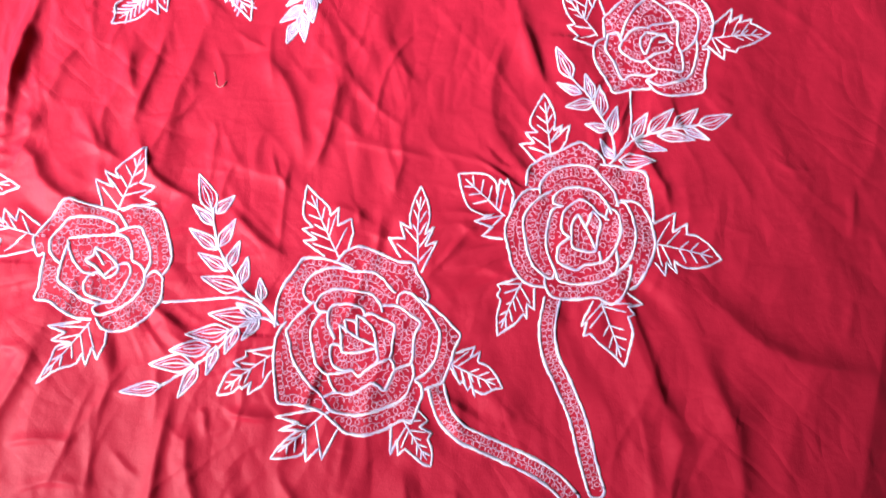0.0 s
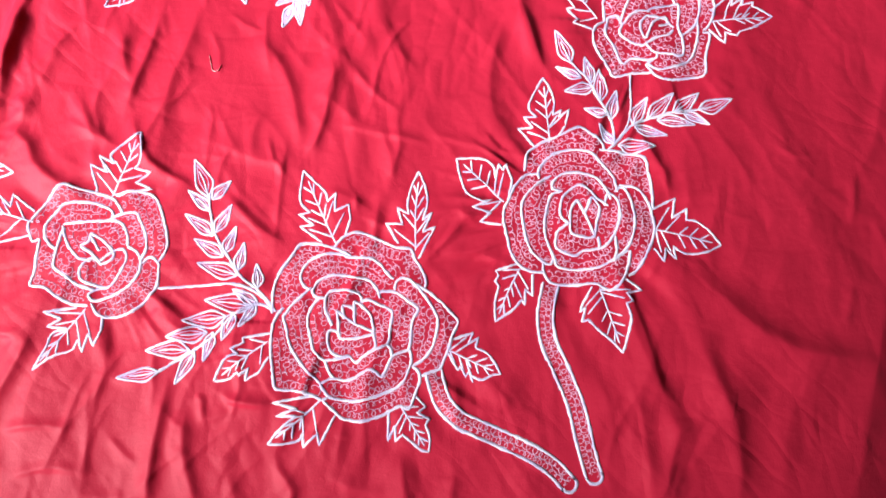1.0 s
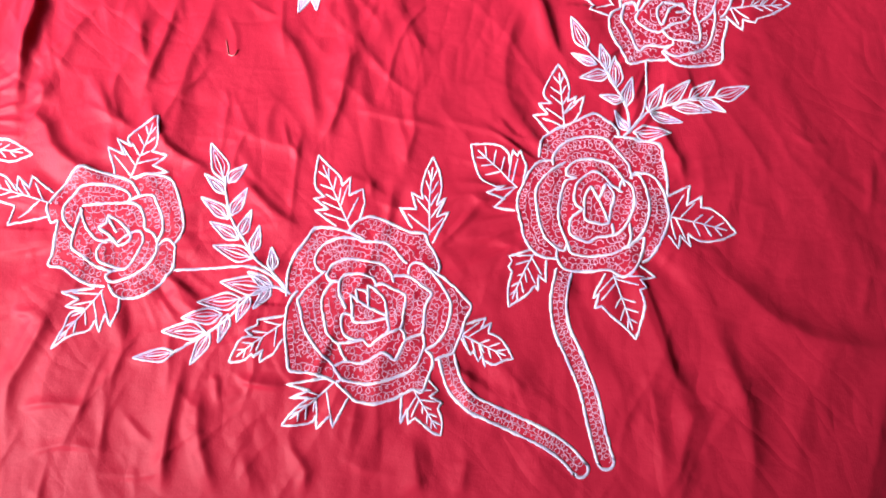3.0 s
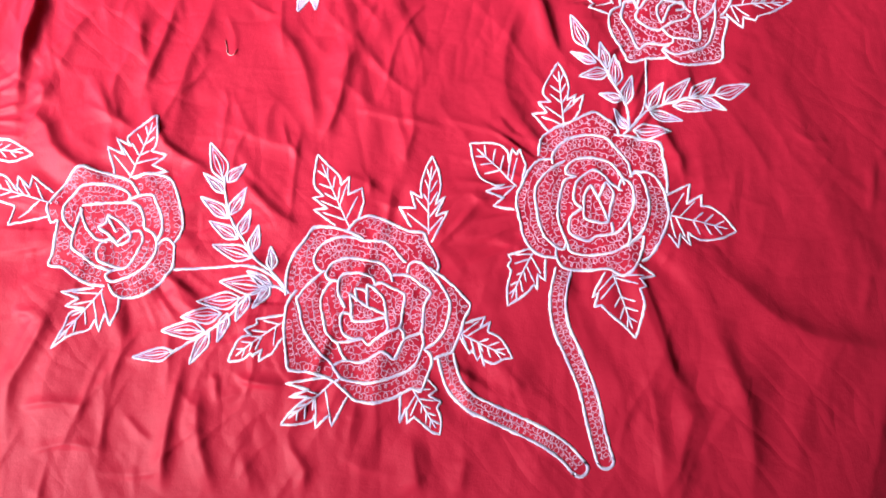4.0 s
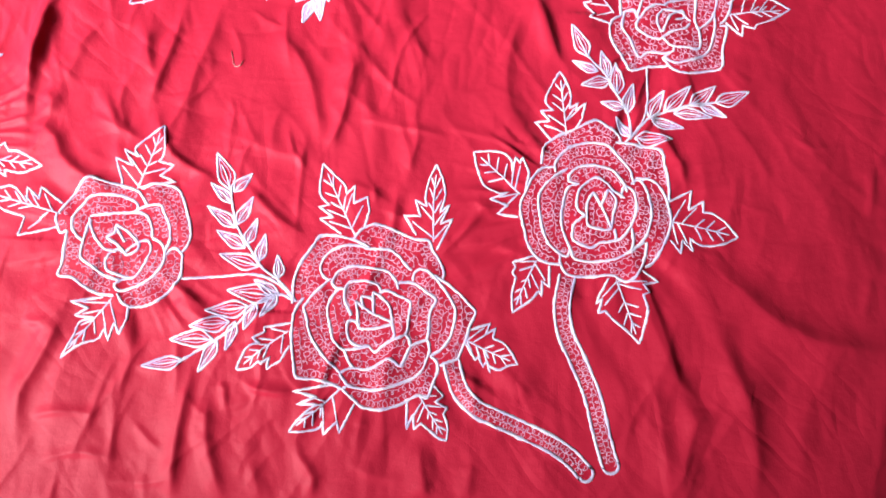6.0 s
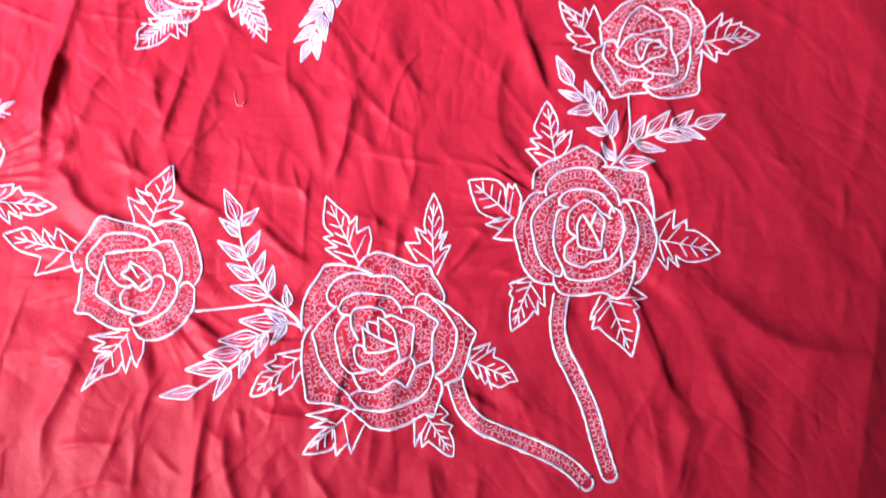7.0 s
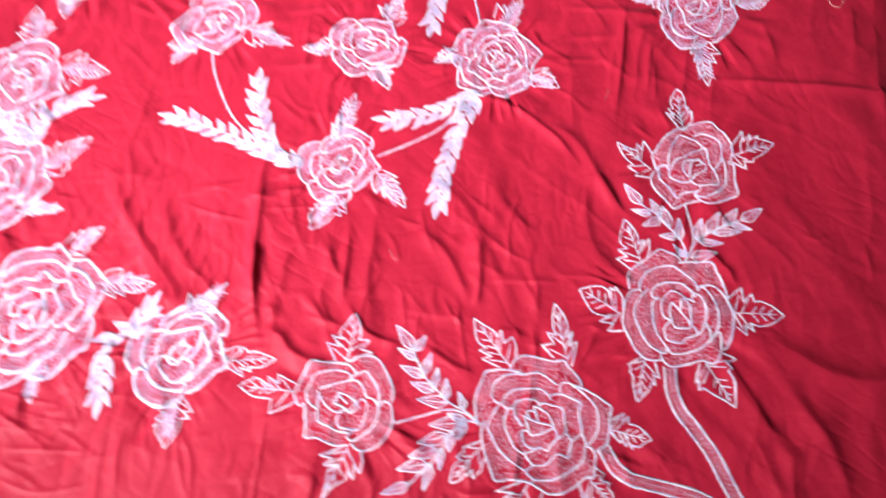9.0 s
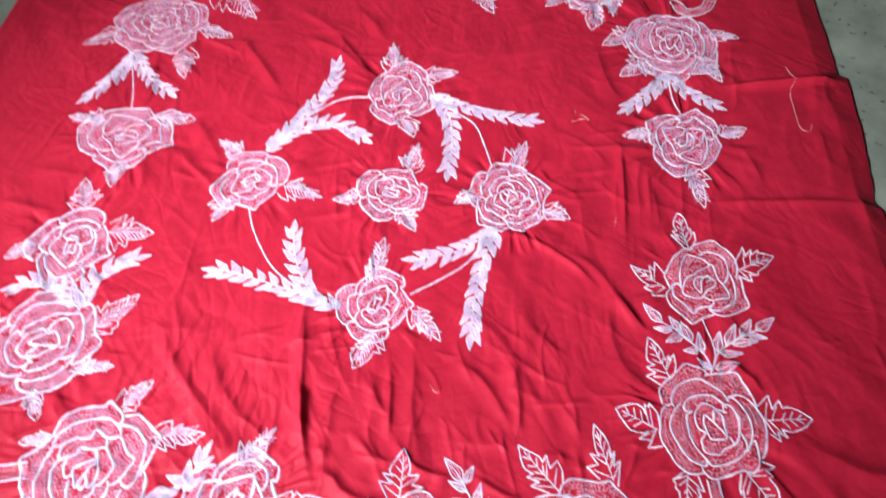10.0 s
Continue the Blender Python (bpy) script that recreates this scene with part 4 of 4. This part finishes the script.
def open_rose():
    """Petal lines of the open rose stencil, about 1 unit in radius."""
    yield [(-0.69, 0.02), (-0.70, 0.24), (-0.70, 0.34), (-0.57, 0.49), (-0.37, 0.70), (-0.13, 0.84), (0.02, 0.89), (0.06, 0.84)]
    yield [(0.06, 0.84), (0.25, 0.94), (0.62, 0.94), (0.74, 0.78), (0.85, 0.52), (0.89, 0.32), (0.80, 0.06), (0.70, -0.04)]
    yield [(-0.47, -0.01), (-0.40, 0.24), (-0.30, 0.45), (-0.14, 0.65), (-0.03, 0.73), (0.13, 0.64), (0.26, 0.54), (0.34, 0.39)]
    yield [(0.21, 0.66), (0.41, 0.70), (0.59, 0.59), (0.68, 0.42), (0.66, 0.21), (0.57, 0.01), (0.40, -0.14)]
    yield [(-0.09, 0.20), (0.01, 0.28), (0.24, 0.34), (0.38, 0.38), (0.38, 0.21), (0.36, 0.01), (0.41, -0.19), (0.39, -0.44), (0.17, -0.44), (-0.01, -0.42), (-0.12, -0.30)]
    yield [(-0.66, 0.04), (-0.62, 0.09), (-0.50, 0.11), (-0.44, -0.01), (-0.32, 0.14), (-0.18, 0.22), (-0.09, 0.22)]
    yield [(-0.44, -0.01), (-0.48, -0.16), (-0.35, -0.27), (-0.22, -0.32), (-0.14, -0.32), (0.01, -0.20), (0.20, -0.13), (0.29, -0.04)]
    yield [(-0.09, 0.15), (-0.18, 0.03), (-0.18, -0.10), (-0.11, -0.20), (0.00, 0.05), (0.18, 0.15), (0.21, 0.05), (0.07, 0.00)]
    yield [(-0.09, 0.15), (0.17, 0.12), (0.30, -0.01)]
    yield [(-0.64, 0.06), (-0.68, -0.16), (-0.58, -0.35), (-0.45, -0.62), (-0.33, -0.54), (-0.11, -0.54), (0.01, -0.52), (0.03, -0.44)]
    yield [(-0.69, 0.02), (-0.81, -0.06), (-0.86, -0.21), (-0.81, -0.45), (-0.65, -0.69), (-0.58, -0.83), (-0.31, -0.76), (-0.06, -0.73), (-0.12, -0.62), (-0.02, -0.54)]
    yield [(-0.11, -0.59), (0.01, -0.68), (0.19, -0.66), (0.47, -0.53), (0.58, -0.34), (0.64, -0.04), (0.63, 0.16)]
    yield [(-0.08, -0.68), (0.00, -0.78), (0.17, -0.84), (0.44, -0.80), (0.69, -0.72), (0.73, -0.43), (0.81, -0.09), (0.70, -0.06)]


build_cloth()
rose(broad_rose, -0.185, 0.054, 0.126, 0, False, [], False)
leaf((-0.224, 0.161), (-0.276, 0.262), ([(0.09, 0.14), (0.37, 0.30), (0.32, 0.15), (0.51, 0.25), (0.48, 0.13)], [(0.63, 0.18), (0.78, 0.13)]), ([(0.03, -0.12), (0.21, -0.27), (0.38, -0.32), (0.37, -0.14), (0.57, -0.24), (0.52, -0.11)], [(0.64, -0.13), (0.83, -0.06)]))
leaf((-0.119, 0.158), (-0.120, 0.269), ([(0.08, 0.21), (0.32, 0.37), (0.31, 0.17), (0.52, 0.24), (0.44, 0.10)], [(0.58, 0.12), (0.80, 0.08)]), ([(-0.10, -0.04), (0.30, -0.22), (0.23, -0.08), (0.47, -0.18), (0.37, -0.07)], [(0.58, -0.12), (0.79, -0.09)]))
leaf((-0.071, 0.030), (-0.002, 0.002), ([(0.01, 0.19), (0.28, 0.46), (0.28, 0.24), (0.40, 0.41), (0.43, 0.23)], [(0.63, 0.23), (0.83, 0.13)]), ([(0.02, -0.05), (0.30, -0.24), (0.32, -0.16), (0.47, -0.29), (0.49, -0.16), (0.61, -0.32), (0.54, -0.23)], [(0.73, -0.23), (0.87, -0.08)]))
leaf((-0.128, -0.042), (-0.090, -0.097), ([(-0.05, -0.22), (0.41, -0.52), (0.25, -0.27), (0.50, -0.41), (0.47, -0.24)], [(0.71, -0.16), (0.88, -0.10)]), ([(-0.01, 0.33), (0.27, 0.39), (0.29, 0.20), (0.50, 0.33), (0.56, 0.21)], [(0.74, 0.18), (0.87, 0.11)]))
leaf((-0.227, -0.039), (-0.287, -0.095), ([(0.06, -0.13), (0.57, -0.43), (0.35, -0.13), (0.65, -0.24), (0.42, -0.05)], [(0.63, -0.06), (0.85, -0.04)]), ([(-0.02, 0.32), (0.43, 0.51), (0.34, 0.35), (0.62, 0.37), (0.52, 0.20)], [(0.62, 0.25), (0.83, 0.14)]))
leaf((-0.300, 0.030), (-0.361, -0.022), ([(-0.10, -0.08), (0.27, -0.28), (0.30, -0.21), (0.51, -0.25), (0.47, -0.12)], [(0.65, -0.18), (0.86, -0.09)]), ([(0.12, 0.21), (0.37, 0.32), (0.61, 0.29), (0.47, 0.16), (0.64, 0.17), (0.64, 0.11)], [(0.81, 0.11), (0.93, 0.05)]))
rose(tall_rose, 0.101, 0.220, 0.115, 0, False, [], False)
leaf((0.060, 0.322), (0.050, 0.421), ([(-0.05, 0.21), (0.24, 0.42), (0.23, 0.22), (0.40, 0.33), (0.39, 0.16)], [(0.55, 0.25), (0.78, 0.14)]), ([(0.09, -0.13), (0.24, -0.24), (0.48, -0.32), (0.38, -0.16), (0.49, -0.21), (0.41, -0.08)], [(0.63, -0.12), (0.83, -0.08)]))
leaf((-0.003, 0.232), (-0.069, 0.290), ([(-0.22, 0.29), (0.05, 0.48), (0.02, 0.27), (0.28, 0.40), (0.16, 0.11)], [(0.25, 0.23), (0.50, 0.29), (0.78, 0.17)]), ([(-0.01, -0.10), (0.14, -0.35), (0.39, -0.46), (0.35, -0.36), (0.47, -0.39), (0.35, -0.19)], [(0.50, -0.30), (0.72, -0.26)]))
leaf((0.202, 0.204), (0.295, 0.187), ([(-0.09, 0.27), (0.24, 0.54), (0.25, 0.24), (0.43, 0.42), (0.45, 0.25)], [(0.60, 0.26), (0.83, 0.13)]), ([(0.04, -0.28), (0.20, -0.45), (0.21, -0.24), (0.37, -0.37), (0.32, -0.19)], [(0.51, -0.25), (0.79, -0.16)]))
leaf((0.127, 0.120), (0.156, 0.036), ([(-0.05, -0.10), (0.17, -0.33), (0.26, -0.40), (0.21, -0.29), (0.40, -0.42), (0.40, -0.32)], [(0.57, -0.24), (0.79, -0.10)]), ([(-0.02, 0.42), (0.21, 0.60), (0.19, 0.35), (0.33, 0.41), (0.33, 0.30)], [(0.55, 0.28), (0.77, 0.16)]))
leaf((0.021, 0.142), (-0.010, 0.069), ([(-0.05, -0.06), (0.23, -0.35), (0.28, -0.27), (0.39, -0.28), (0.44, -0.20)], [(0.68, -0.15), (0.85, -0.08)]), ([(0.01, 0.23), (0.35, 0.38), (0.30, 0.22), (0.53, 0.32), (0.49, 0.24)], [(0.69, 0.18), (0.86, 0.08)]))
rose(round_rose, -0.526, 0.134, 0.098, 0, False, [], False)
leaf((-0.521, 0.209), (-0.494, 0.300), ([(0.00, 0.22), (0.32, 0.44), (0.30, 0.18), (0.48, 0.38), (0.45, 0.16)], [(0.54, 0.25), (0.67, 0.20), (0.81, 0.12)]), ([(0.10, -0.11), (0.29, -0.45), (0.30, -0.22), (0.50, -0.35), (0.48, -0.13)], [(0.57, -0.16), (0.75, -0.13)]))
leaf((-0.614, 0.169), (-0.719, 0.195), ([(0.04, -0.13), (0.37, -0.25), (0.33, -0.10), (0.54, -0.20), (0.46, -0.02)], [(0.72, -0.16), (0.88, -0.09)]), ([(-0.02, 0.15), (0.40, 0.40), (0.42, 0.16)], [(0.72, 0.15), (0.88, 0.08)]))
leaf((-0.531, 0.061), (-0.582, -0.018), ([(0.06, -0.11), (0.35, -0.40), (0.29, -0.17), (0.47, -0.24), (0.34, -0.01)], [(0.50, -0.13), (0.68, -0.07)]), ([(-0.04, 0.26), (0.09, 0.37), (0.31, 0.42), (0.23, 0.26), (0.46, 0.35), (0.37, 0.20)], [(0.53, 0.22), (0.71, 0.09)]))
rose(open_rose, 0.214, 0.518, 0.105, 0, False, [], False)
leaf((0.222, 0.603), (0.233, 0.706), ([(0.03, 0.08), (0.43, 0.32), (0.36, 0.16), (0.53, 0.25), (0.54, 0.14)], [(0.70, 0.17), (0.88, 0.09)]), ([(0.04, -0.04), (0.29, -0.22), (0.49, -0.24), (0.43, -0.16), (0.60, -0.19), (0.55, -0.13)], [(0.75, -0.13), (0.90, -0.08)]))
leaf((0.301, 0.530), (0.397, 0.547), ([(0.03, 0.17), (0.47, 0.47), (0.39, 0.25), (0.61, 0.35), (0.55, 0.24), (0.76, 0.27), (0.72, 0.20)], [(0.85, 0.13)]), ([(-0.06, -0.12), (0.14, -0.38), (0.19, -0.20), (0.35, -0.28), (0.40, -0.22)], [(0.69, -0.14)]))
leaf((0.131, 0.523), (0.075, 0.595), ([(0.21, -0.34), (0.59, -0.47), (0.45, -0.24), (0.64, -0.30), (0.53, -0.15)], [(0.72, -0.07)]), ([(-0.10, 0.19), (0.15, 0.40), (0.17, 0.27), (0.41, 0.33), (0.36, 0.21)], [(0.66, 0.17)]))
rose(open_rose, -0.342, 1.249, 0.112, 15, False, [((-0.338, 1.350), (-0.325, 1.455)), ((-0.264, 1.297), (-0.168, 1.292)), ((-0.351, 1.160), (-0.333, 1.086))])
rose(round_rose, -0.755, 1.041, 0.102, 60, False, [((-0.776, 1.137), (-0.837, 1.197)), ((-0.680, 1.001), (-0.587, 0.944)), ((-0.809, 1.005), (-0.862, 0.939))])
rose(round_rose, -0.506, 0.620, 0.093, 20, True, [((-0.507, 0.682), (-0.455, 0.794)), ((-0.431, 0.600), (-0.380, 0.508)), ((-0.513, 0.558), (-0.574, 0.486))])
rose(broad_rose, -0.144, 0.840, 0.106, 40, True, [((-0.115, 0.922), (-0.052, 1.006)), ((-0.080, 0.790), (-0.017, 0.746)), ((-0.215, 0.865), (-0.277, 0.854))])
rose(round_rose, -0.423, 0.926, 0.092, 190, False, [((-0.370, 0.983), (-0.323, 1.062)), ((-0.495, 0.931), (-0.563, 0.929)), ((-0.401, 0.869), (-0.383, 0.794))])
rose(open_rose, 0.342, 0.912, 0.111, 180, False, [((0.275, 0.953), (0.191, 0.964)), ((0.428, 0.910), (0.505, 0.912)), ((0.315, 0.824), (0.304, 0.706))])
rose(tall_rose, 0.441, 1.255, 0.141, 160, True, [((0.360, 1.320), (0.251, 1.298)), ((0.360, 1.211), (0.257, 1.168)), ((0.488, 1.179), (0.513, 1.078)), ((0.556, 1.270), (0.631, 1.227))])
rose(round_rose, 0.301, 1.551, 0.110, 100, False, [((0.292, 1.471), (0.243, 1.362)), ((0.344, 1.493), (0.322, 1.405)), ((0.227, 1.542), (0.143, 1.499))])
rose(open_rose, -1.079, 1.270, 0.129, 30, True, [((-1.139, 1.342), (-1.242, 1.380)), ((-1.011, 1.326), (-0.899, 1.289)), ((-1.088, 1.173), (-1.111, 1.099))])
rose(broad_rose, -0.993, 1.709, 0.148, 110, True, [((-1.119, 1.707), (-1.228, 1.670)), ((-0.882, 1.660), (-0.788, 1.597)), ((-0.927, 1.582), (-0.928, 1.450))])
rose(round_rose, -1.191, 0.948, 0.113, 120, False, [((-1.170, 1.045), (-1.176, 1.146)), ((-1.112, 0.960), (-0.998, 0.934)), ((-1.276, 0.965), (-1.352, 0.945))], cord=0.0070)
rose(tall_rose, -1.234, 0.697, 0.139, 100, True, [((-1.128, 0.700), (-1.025, 0.770)), ((-1.157, 0.617), (-1.070, 0.603)), ((-1.238, 0.589), (-1.220, 0.515)), ((-1.342, 0.755), (-1.416, 0.829))], cord=0.0070)
rose(broad_rose, -1.105, 0.393, 0.141, 200, True, [((-1.051, 0.506), (-0.985, 0.551)), ((-0.993, 0.431), (-0.878, 0.414)), ((-1.182, 0.472), (-1.248, 0.475)), ((-1.092, 0.297), (-1.101, 0.214)), ((-1.213, 0.365), (-1.217, 0.296))], cord=0.0070)
rose(round_rose, -0.833, 0.268, 0.105, 10, True, [((-0.817, 0.336), (-0.737, 0.397)), ((-0.836, 0.191), (-0.853, 0.102))], cord=0.0070)

leaf((-0.750, 0.244), (-0.651, 0.235), ([(-0.10, 0.17), (0.31, 0.28), (0.31, 0.17), (0.41, 0.25), (0.47, 0.15)], [(0.62, 0.15), (0.82, 0.08)]), ([(0.05, -0.08), (0.40, -0.30), (0.33, -0.13), (0.54, -0.21), (0.50, -0.13)], [(0.73, -0.14), (0.88, -0.07)]))
leaf_at((-0.031, 1.637), (-0.011, 1.511))
leaf_at((-0.802, 1.825), (-0.712, 1.661))
leafy_sprig([(-0.294, 0.069), (-0.319, 0.095), (-0.341, 0.110), (-0.360, 0.134), (-0.382, 0.166), (-0.392, 0.197), (-0.397, 0.222)], [((-0.397, 0.216), (-0.422, 0.269)), ((-0.392, 0.213), (-0.370, 0.241)), ((-0.392, 0.197), (-0.424, 0.224)), ((-0.383, 0.168), (-0.364, 0.207)), ((-0.384, 0.164), (-0.424, 0.191)), ((-0.368, 0.141), (-0.356, 0.178)), ((-0.368, 0.137), (-0.409, 0.159)), ((-0.348, 0.119), (-0.343, 0.157)), ((-0.346, 0.113), (-0.401, 0.127)), ((-0.319, 0.097), (-0.325, 0.130))])
leafy_sprig([(-0.294, 0.069), (-0.318, 0.077), (-0.344, 0.064), (-0.368, 0.033), (-0.394, 0.012), (-0.420, -0.006), (-0.432, -0.015)], [((-0.429, -0.013), (-0.481, -0.023)), ((-0.389, 0.014), (-0.409, -0.028)), ((-0.394, 0.014), (-0.450, 0.012)), ((-0.369, 0.039), (-0.377, 0.001)), ((-0.376, 0.038), (-0.427, 0.030)), ((-0.345, 0.065), (-0.357, 0.028)), ((-0.354, 0.059), (-0.409, 0.051)), ((-0.320, 0.078), (-0.338, 0.046)), ((-0.318, 0.079), (-0.351, 0.094)), ((-0.323, 0.074), (-0.385, 0.079))])
stem([(-0.446, 0.091), (-0.393, 0.097), (-0.350, 0.101), (-0.320, 0.091), (-0.294, 0.069)], 0.0040)
leafy_sprig([(0.151, 0.324), (0.148, 0.362), (0.132, 0.389), (0.117, 0.421), (0.101, 0.435), (0.090, 0.447)], [((0.090, 0.445), (0.067, 0.497)), ((0.105, 0.424), (0.068, 0.439)), ((0.121, 0.418), (0.110, 0.457)), ((0.124, 0.412), (0.080, 0.401)), ((0.132, 0.388), (0.132, 0.441)), ((0.143, 0.370), (0.108, 0.376)), ((0.147, 0.362), (0.156, 0.408)), ((0.151, 0.325), (0.129, 0.354))])
leafy_sprig([(0.142, 0.317), (0.156, 0.330), (0.178, 0.356), (0.215, 0.372), (0.248, 0.382), (0.274, 0.386)], [((0.156, 0.324), (0.210, 0.326)), ((0.180, 0.354), (0.227, 0.344)), ((0.178, 0.357), (0.201, 0.401)), ((0.200, 0.367), (0.239, 0.409)), ((0.213, 0.366), (0.268, 0.362)), ((0.236, 0.378), (0.277, 0.413)), ((0.251, 0.380), (0.289, 0.363)), ((0.274, 0.386), (0.324, 0.405))])
stem([(0.177, 0.436), (0.178, 0.390), (0.170, 0.355), (0.151, 0.324)], 0.0034)
branch([(-0.088, 0.001), (-0.076, -0.034), (-0.055, -0.055), (-0.032, -0.065), (0.001, -0.078), (0.038, -0.093), (0.065, -0.109), (0.085, -0.128)], 0.0205)
branch([(0.062, 0.122), (0.055, 0.083), (0.060, 0.046), (0.076, 0.011), (0.094, -0.031), (0.104, -0.072), (0.112, -0.102), (0.117, -0.117)], 0.0205)
sprig([(-0.261, 1.229), (-0.211, 1.180), (-0.118, 1.115), (0.011, 1.057)], 0.046)
sprig([(-0.250, 1.220), (-0.228, 1.136), (-0.242, 1.038), (-0.281, 0.922)], 0.046)
stem([(-0.222, 1.166), (-0.170, 1.091), (-0.160, 1.005), (-0.159, 0.948)], 0.0050)
stem([(-0.424, 1.258), (-0.509, 1.262), (-0.606, 1.217), (-0.670, 1.171)], 0.0050)
sprig([(-0.718, 1.129), (-0.662, 1.179), (-0.588, 1.251), (-0.525, 1.328), (-0.483, 1.439)], 0.046)
sprig([(-0.715, 1.128), (-0.640, 1.178), (-0.548, 1.189), (-0.493, 1.149), (-0.441, 1.086)], 0.046)
stem([(-0.769, 0.955), (-0.759, 0.881), (-0.725, 0.777), (-0.672, 0.705)], 0.0050)
sprig([(-0.584, 0.631), (-0.655, 0.682), (-0.753, 0.743), (-0.829, 0.789), (-0.886, 0.807)], 0.046)
sprig([(-0.587, 0.635), (-0.631, 0.666), (-0.662, 0.748), (-0.668, 0.828), (-0.659, 0.892)], 0.046)
stem([(-0.425, 0.631), (-0.364, 0.650), (-0.292, 0.678), (-0.228, 0.726)], 0.0050)
sprig([(-0.190, 0.758), (-0.239, 0.737), (-0.310, 0.718), (-0.377, 0.718), (-0.429, 0.725)], 0.046)
sprig([(-0.190, 0.758), (-0.231, 0.703), (-0.271, 0.628), (-0.301, 0.549), (-0.325, 0.474)], 0.046)
sprig([(0.387, 1.147), (0.312, 1.089), (0.202, 1.036)], 0.046)
sprig([(0.387, 1.147), (0.409, 1.071), (0.483, 0.981)], 0.046)
stem([(0.387, 1.147), (0.363, 1.055), (0.362, 0.997)], 0.0050)
branch([(0.646, 1.434), (0.595, 1.375), (0.535, 1.372), (0.521, 1.420)], 0.030)
sprig([(-1.077, 1.595), (-1.131, 1.500), (-1.226, 1.422)], 0.046)
sprig([(-1.077, 1.595), (-1.022, 1.473), (-0.948, 1.380)], 0.046)
stem([(-1.084, 1.584), (-1.072, 1.463), (-1.072, 1.369)], 0.0050)
sprig([(-1.158, 0.764), (-1.216, 0.836), (-1.282, 0.859), (-1.344, 0.850)], 0.046)
sprig([(-1.158, 0.764), (-1.133, 0.832), (-1.077, 0.863), (-1.002, 0.872)], 0.046)
stem([(-1.186, 0.852), (-1.165, 0.814), (-1.158, 0.764)], 0.0050)
branch([(-1.224, 0.417), (-1.268, 0.420), (-1.345, 0.432)], 0.030)
sprig([(-0.920, 0.322), (-0.956, 0.317), (-0.968, 0.253), (-0.978, 0.168)], 0.046)
sprig([(-0.925, 0.315), (-0.898, 0.350), (-0.863, 0.396)], 0.046)


# ---- loose threads lying on the sheet ----
def loose_thread(points, width, label):
    ob = cords("loose_thread", [curve(points, 0.003)], width, 0.0015, LOOSE, None, label)
    tagged(ob, category="thread")


loose_thread([(0.706, 1.095), (0.704, 1.070), (0.706, 1.047), (0.672, 1.004), (0.655, 0.955), (0.641, 0.912), (0.637, 0.878), (0.655, 0.868), (0.670, 0.886)], 0.0009, "long pale pink loose thread lying on red sheet")
loose_thread([(-0.422, 0.423), (-0.418, 0.411), (-0.415, 0.401), (-0.407, 0.400), (-0.403, 0.409)], 0.0009, "short curled pale thread on red sheet")
loose_thread([(0.101, 1.078), (0.092, 1.056), (0.080, 1.040), (0.101, 1.042), (0.124, 1.036), (0.108, 1.058)], 0.0008, "short tangled pale thread on red sheet")
loose_thread([(0.088, 0.726), (0.081, 0.711), (0.072, 0.698)], 0.0008, "short straight pale thread on red sheet")
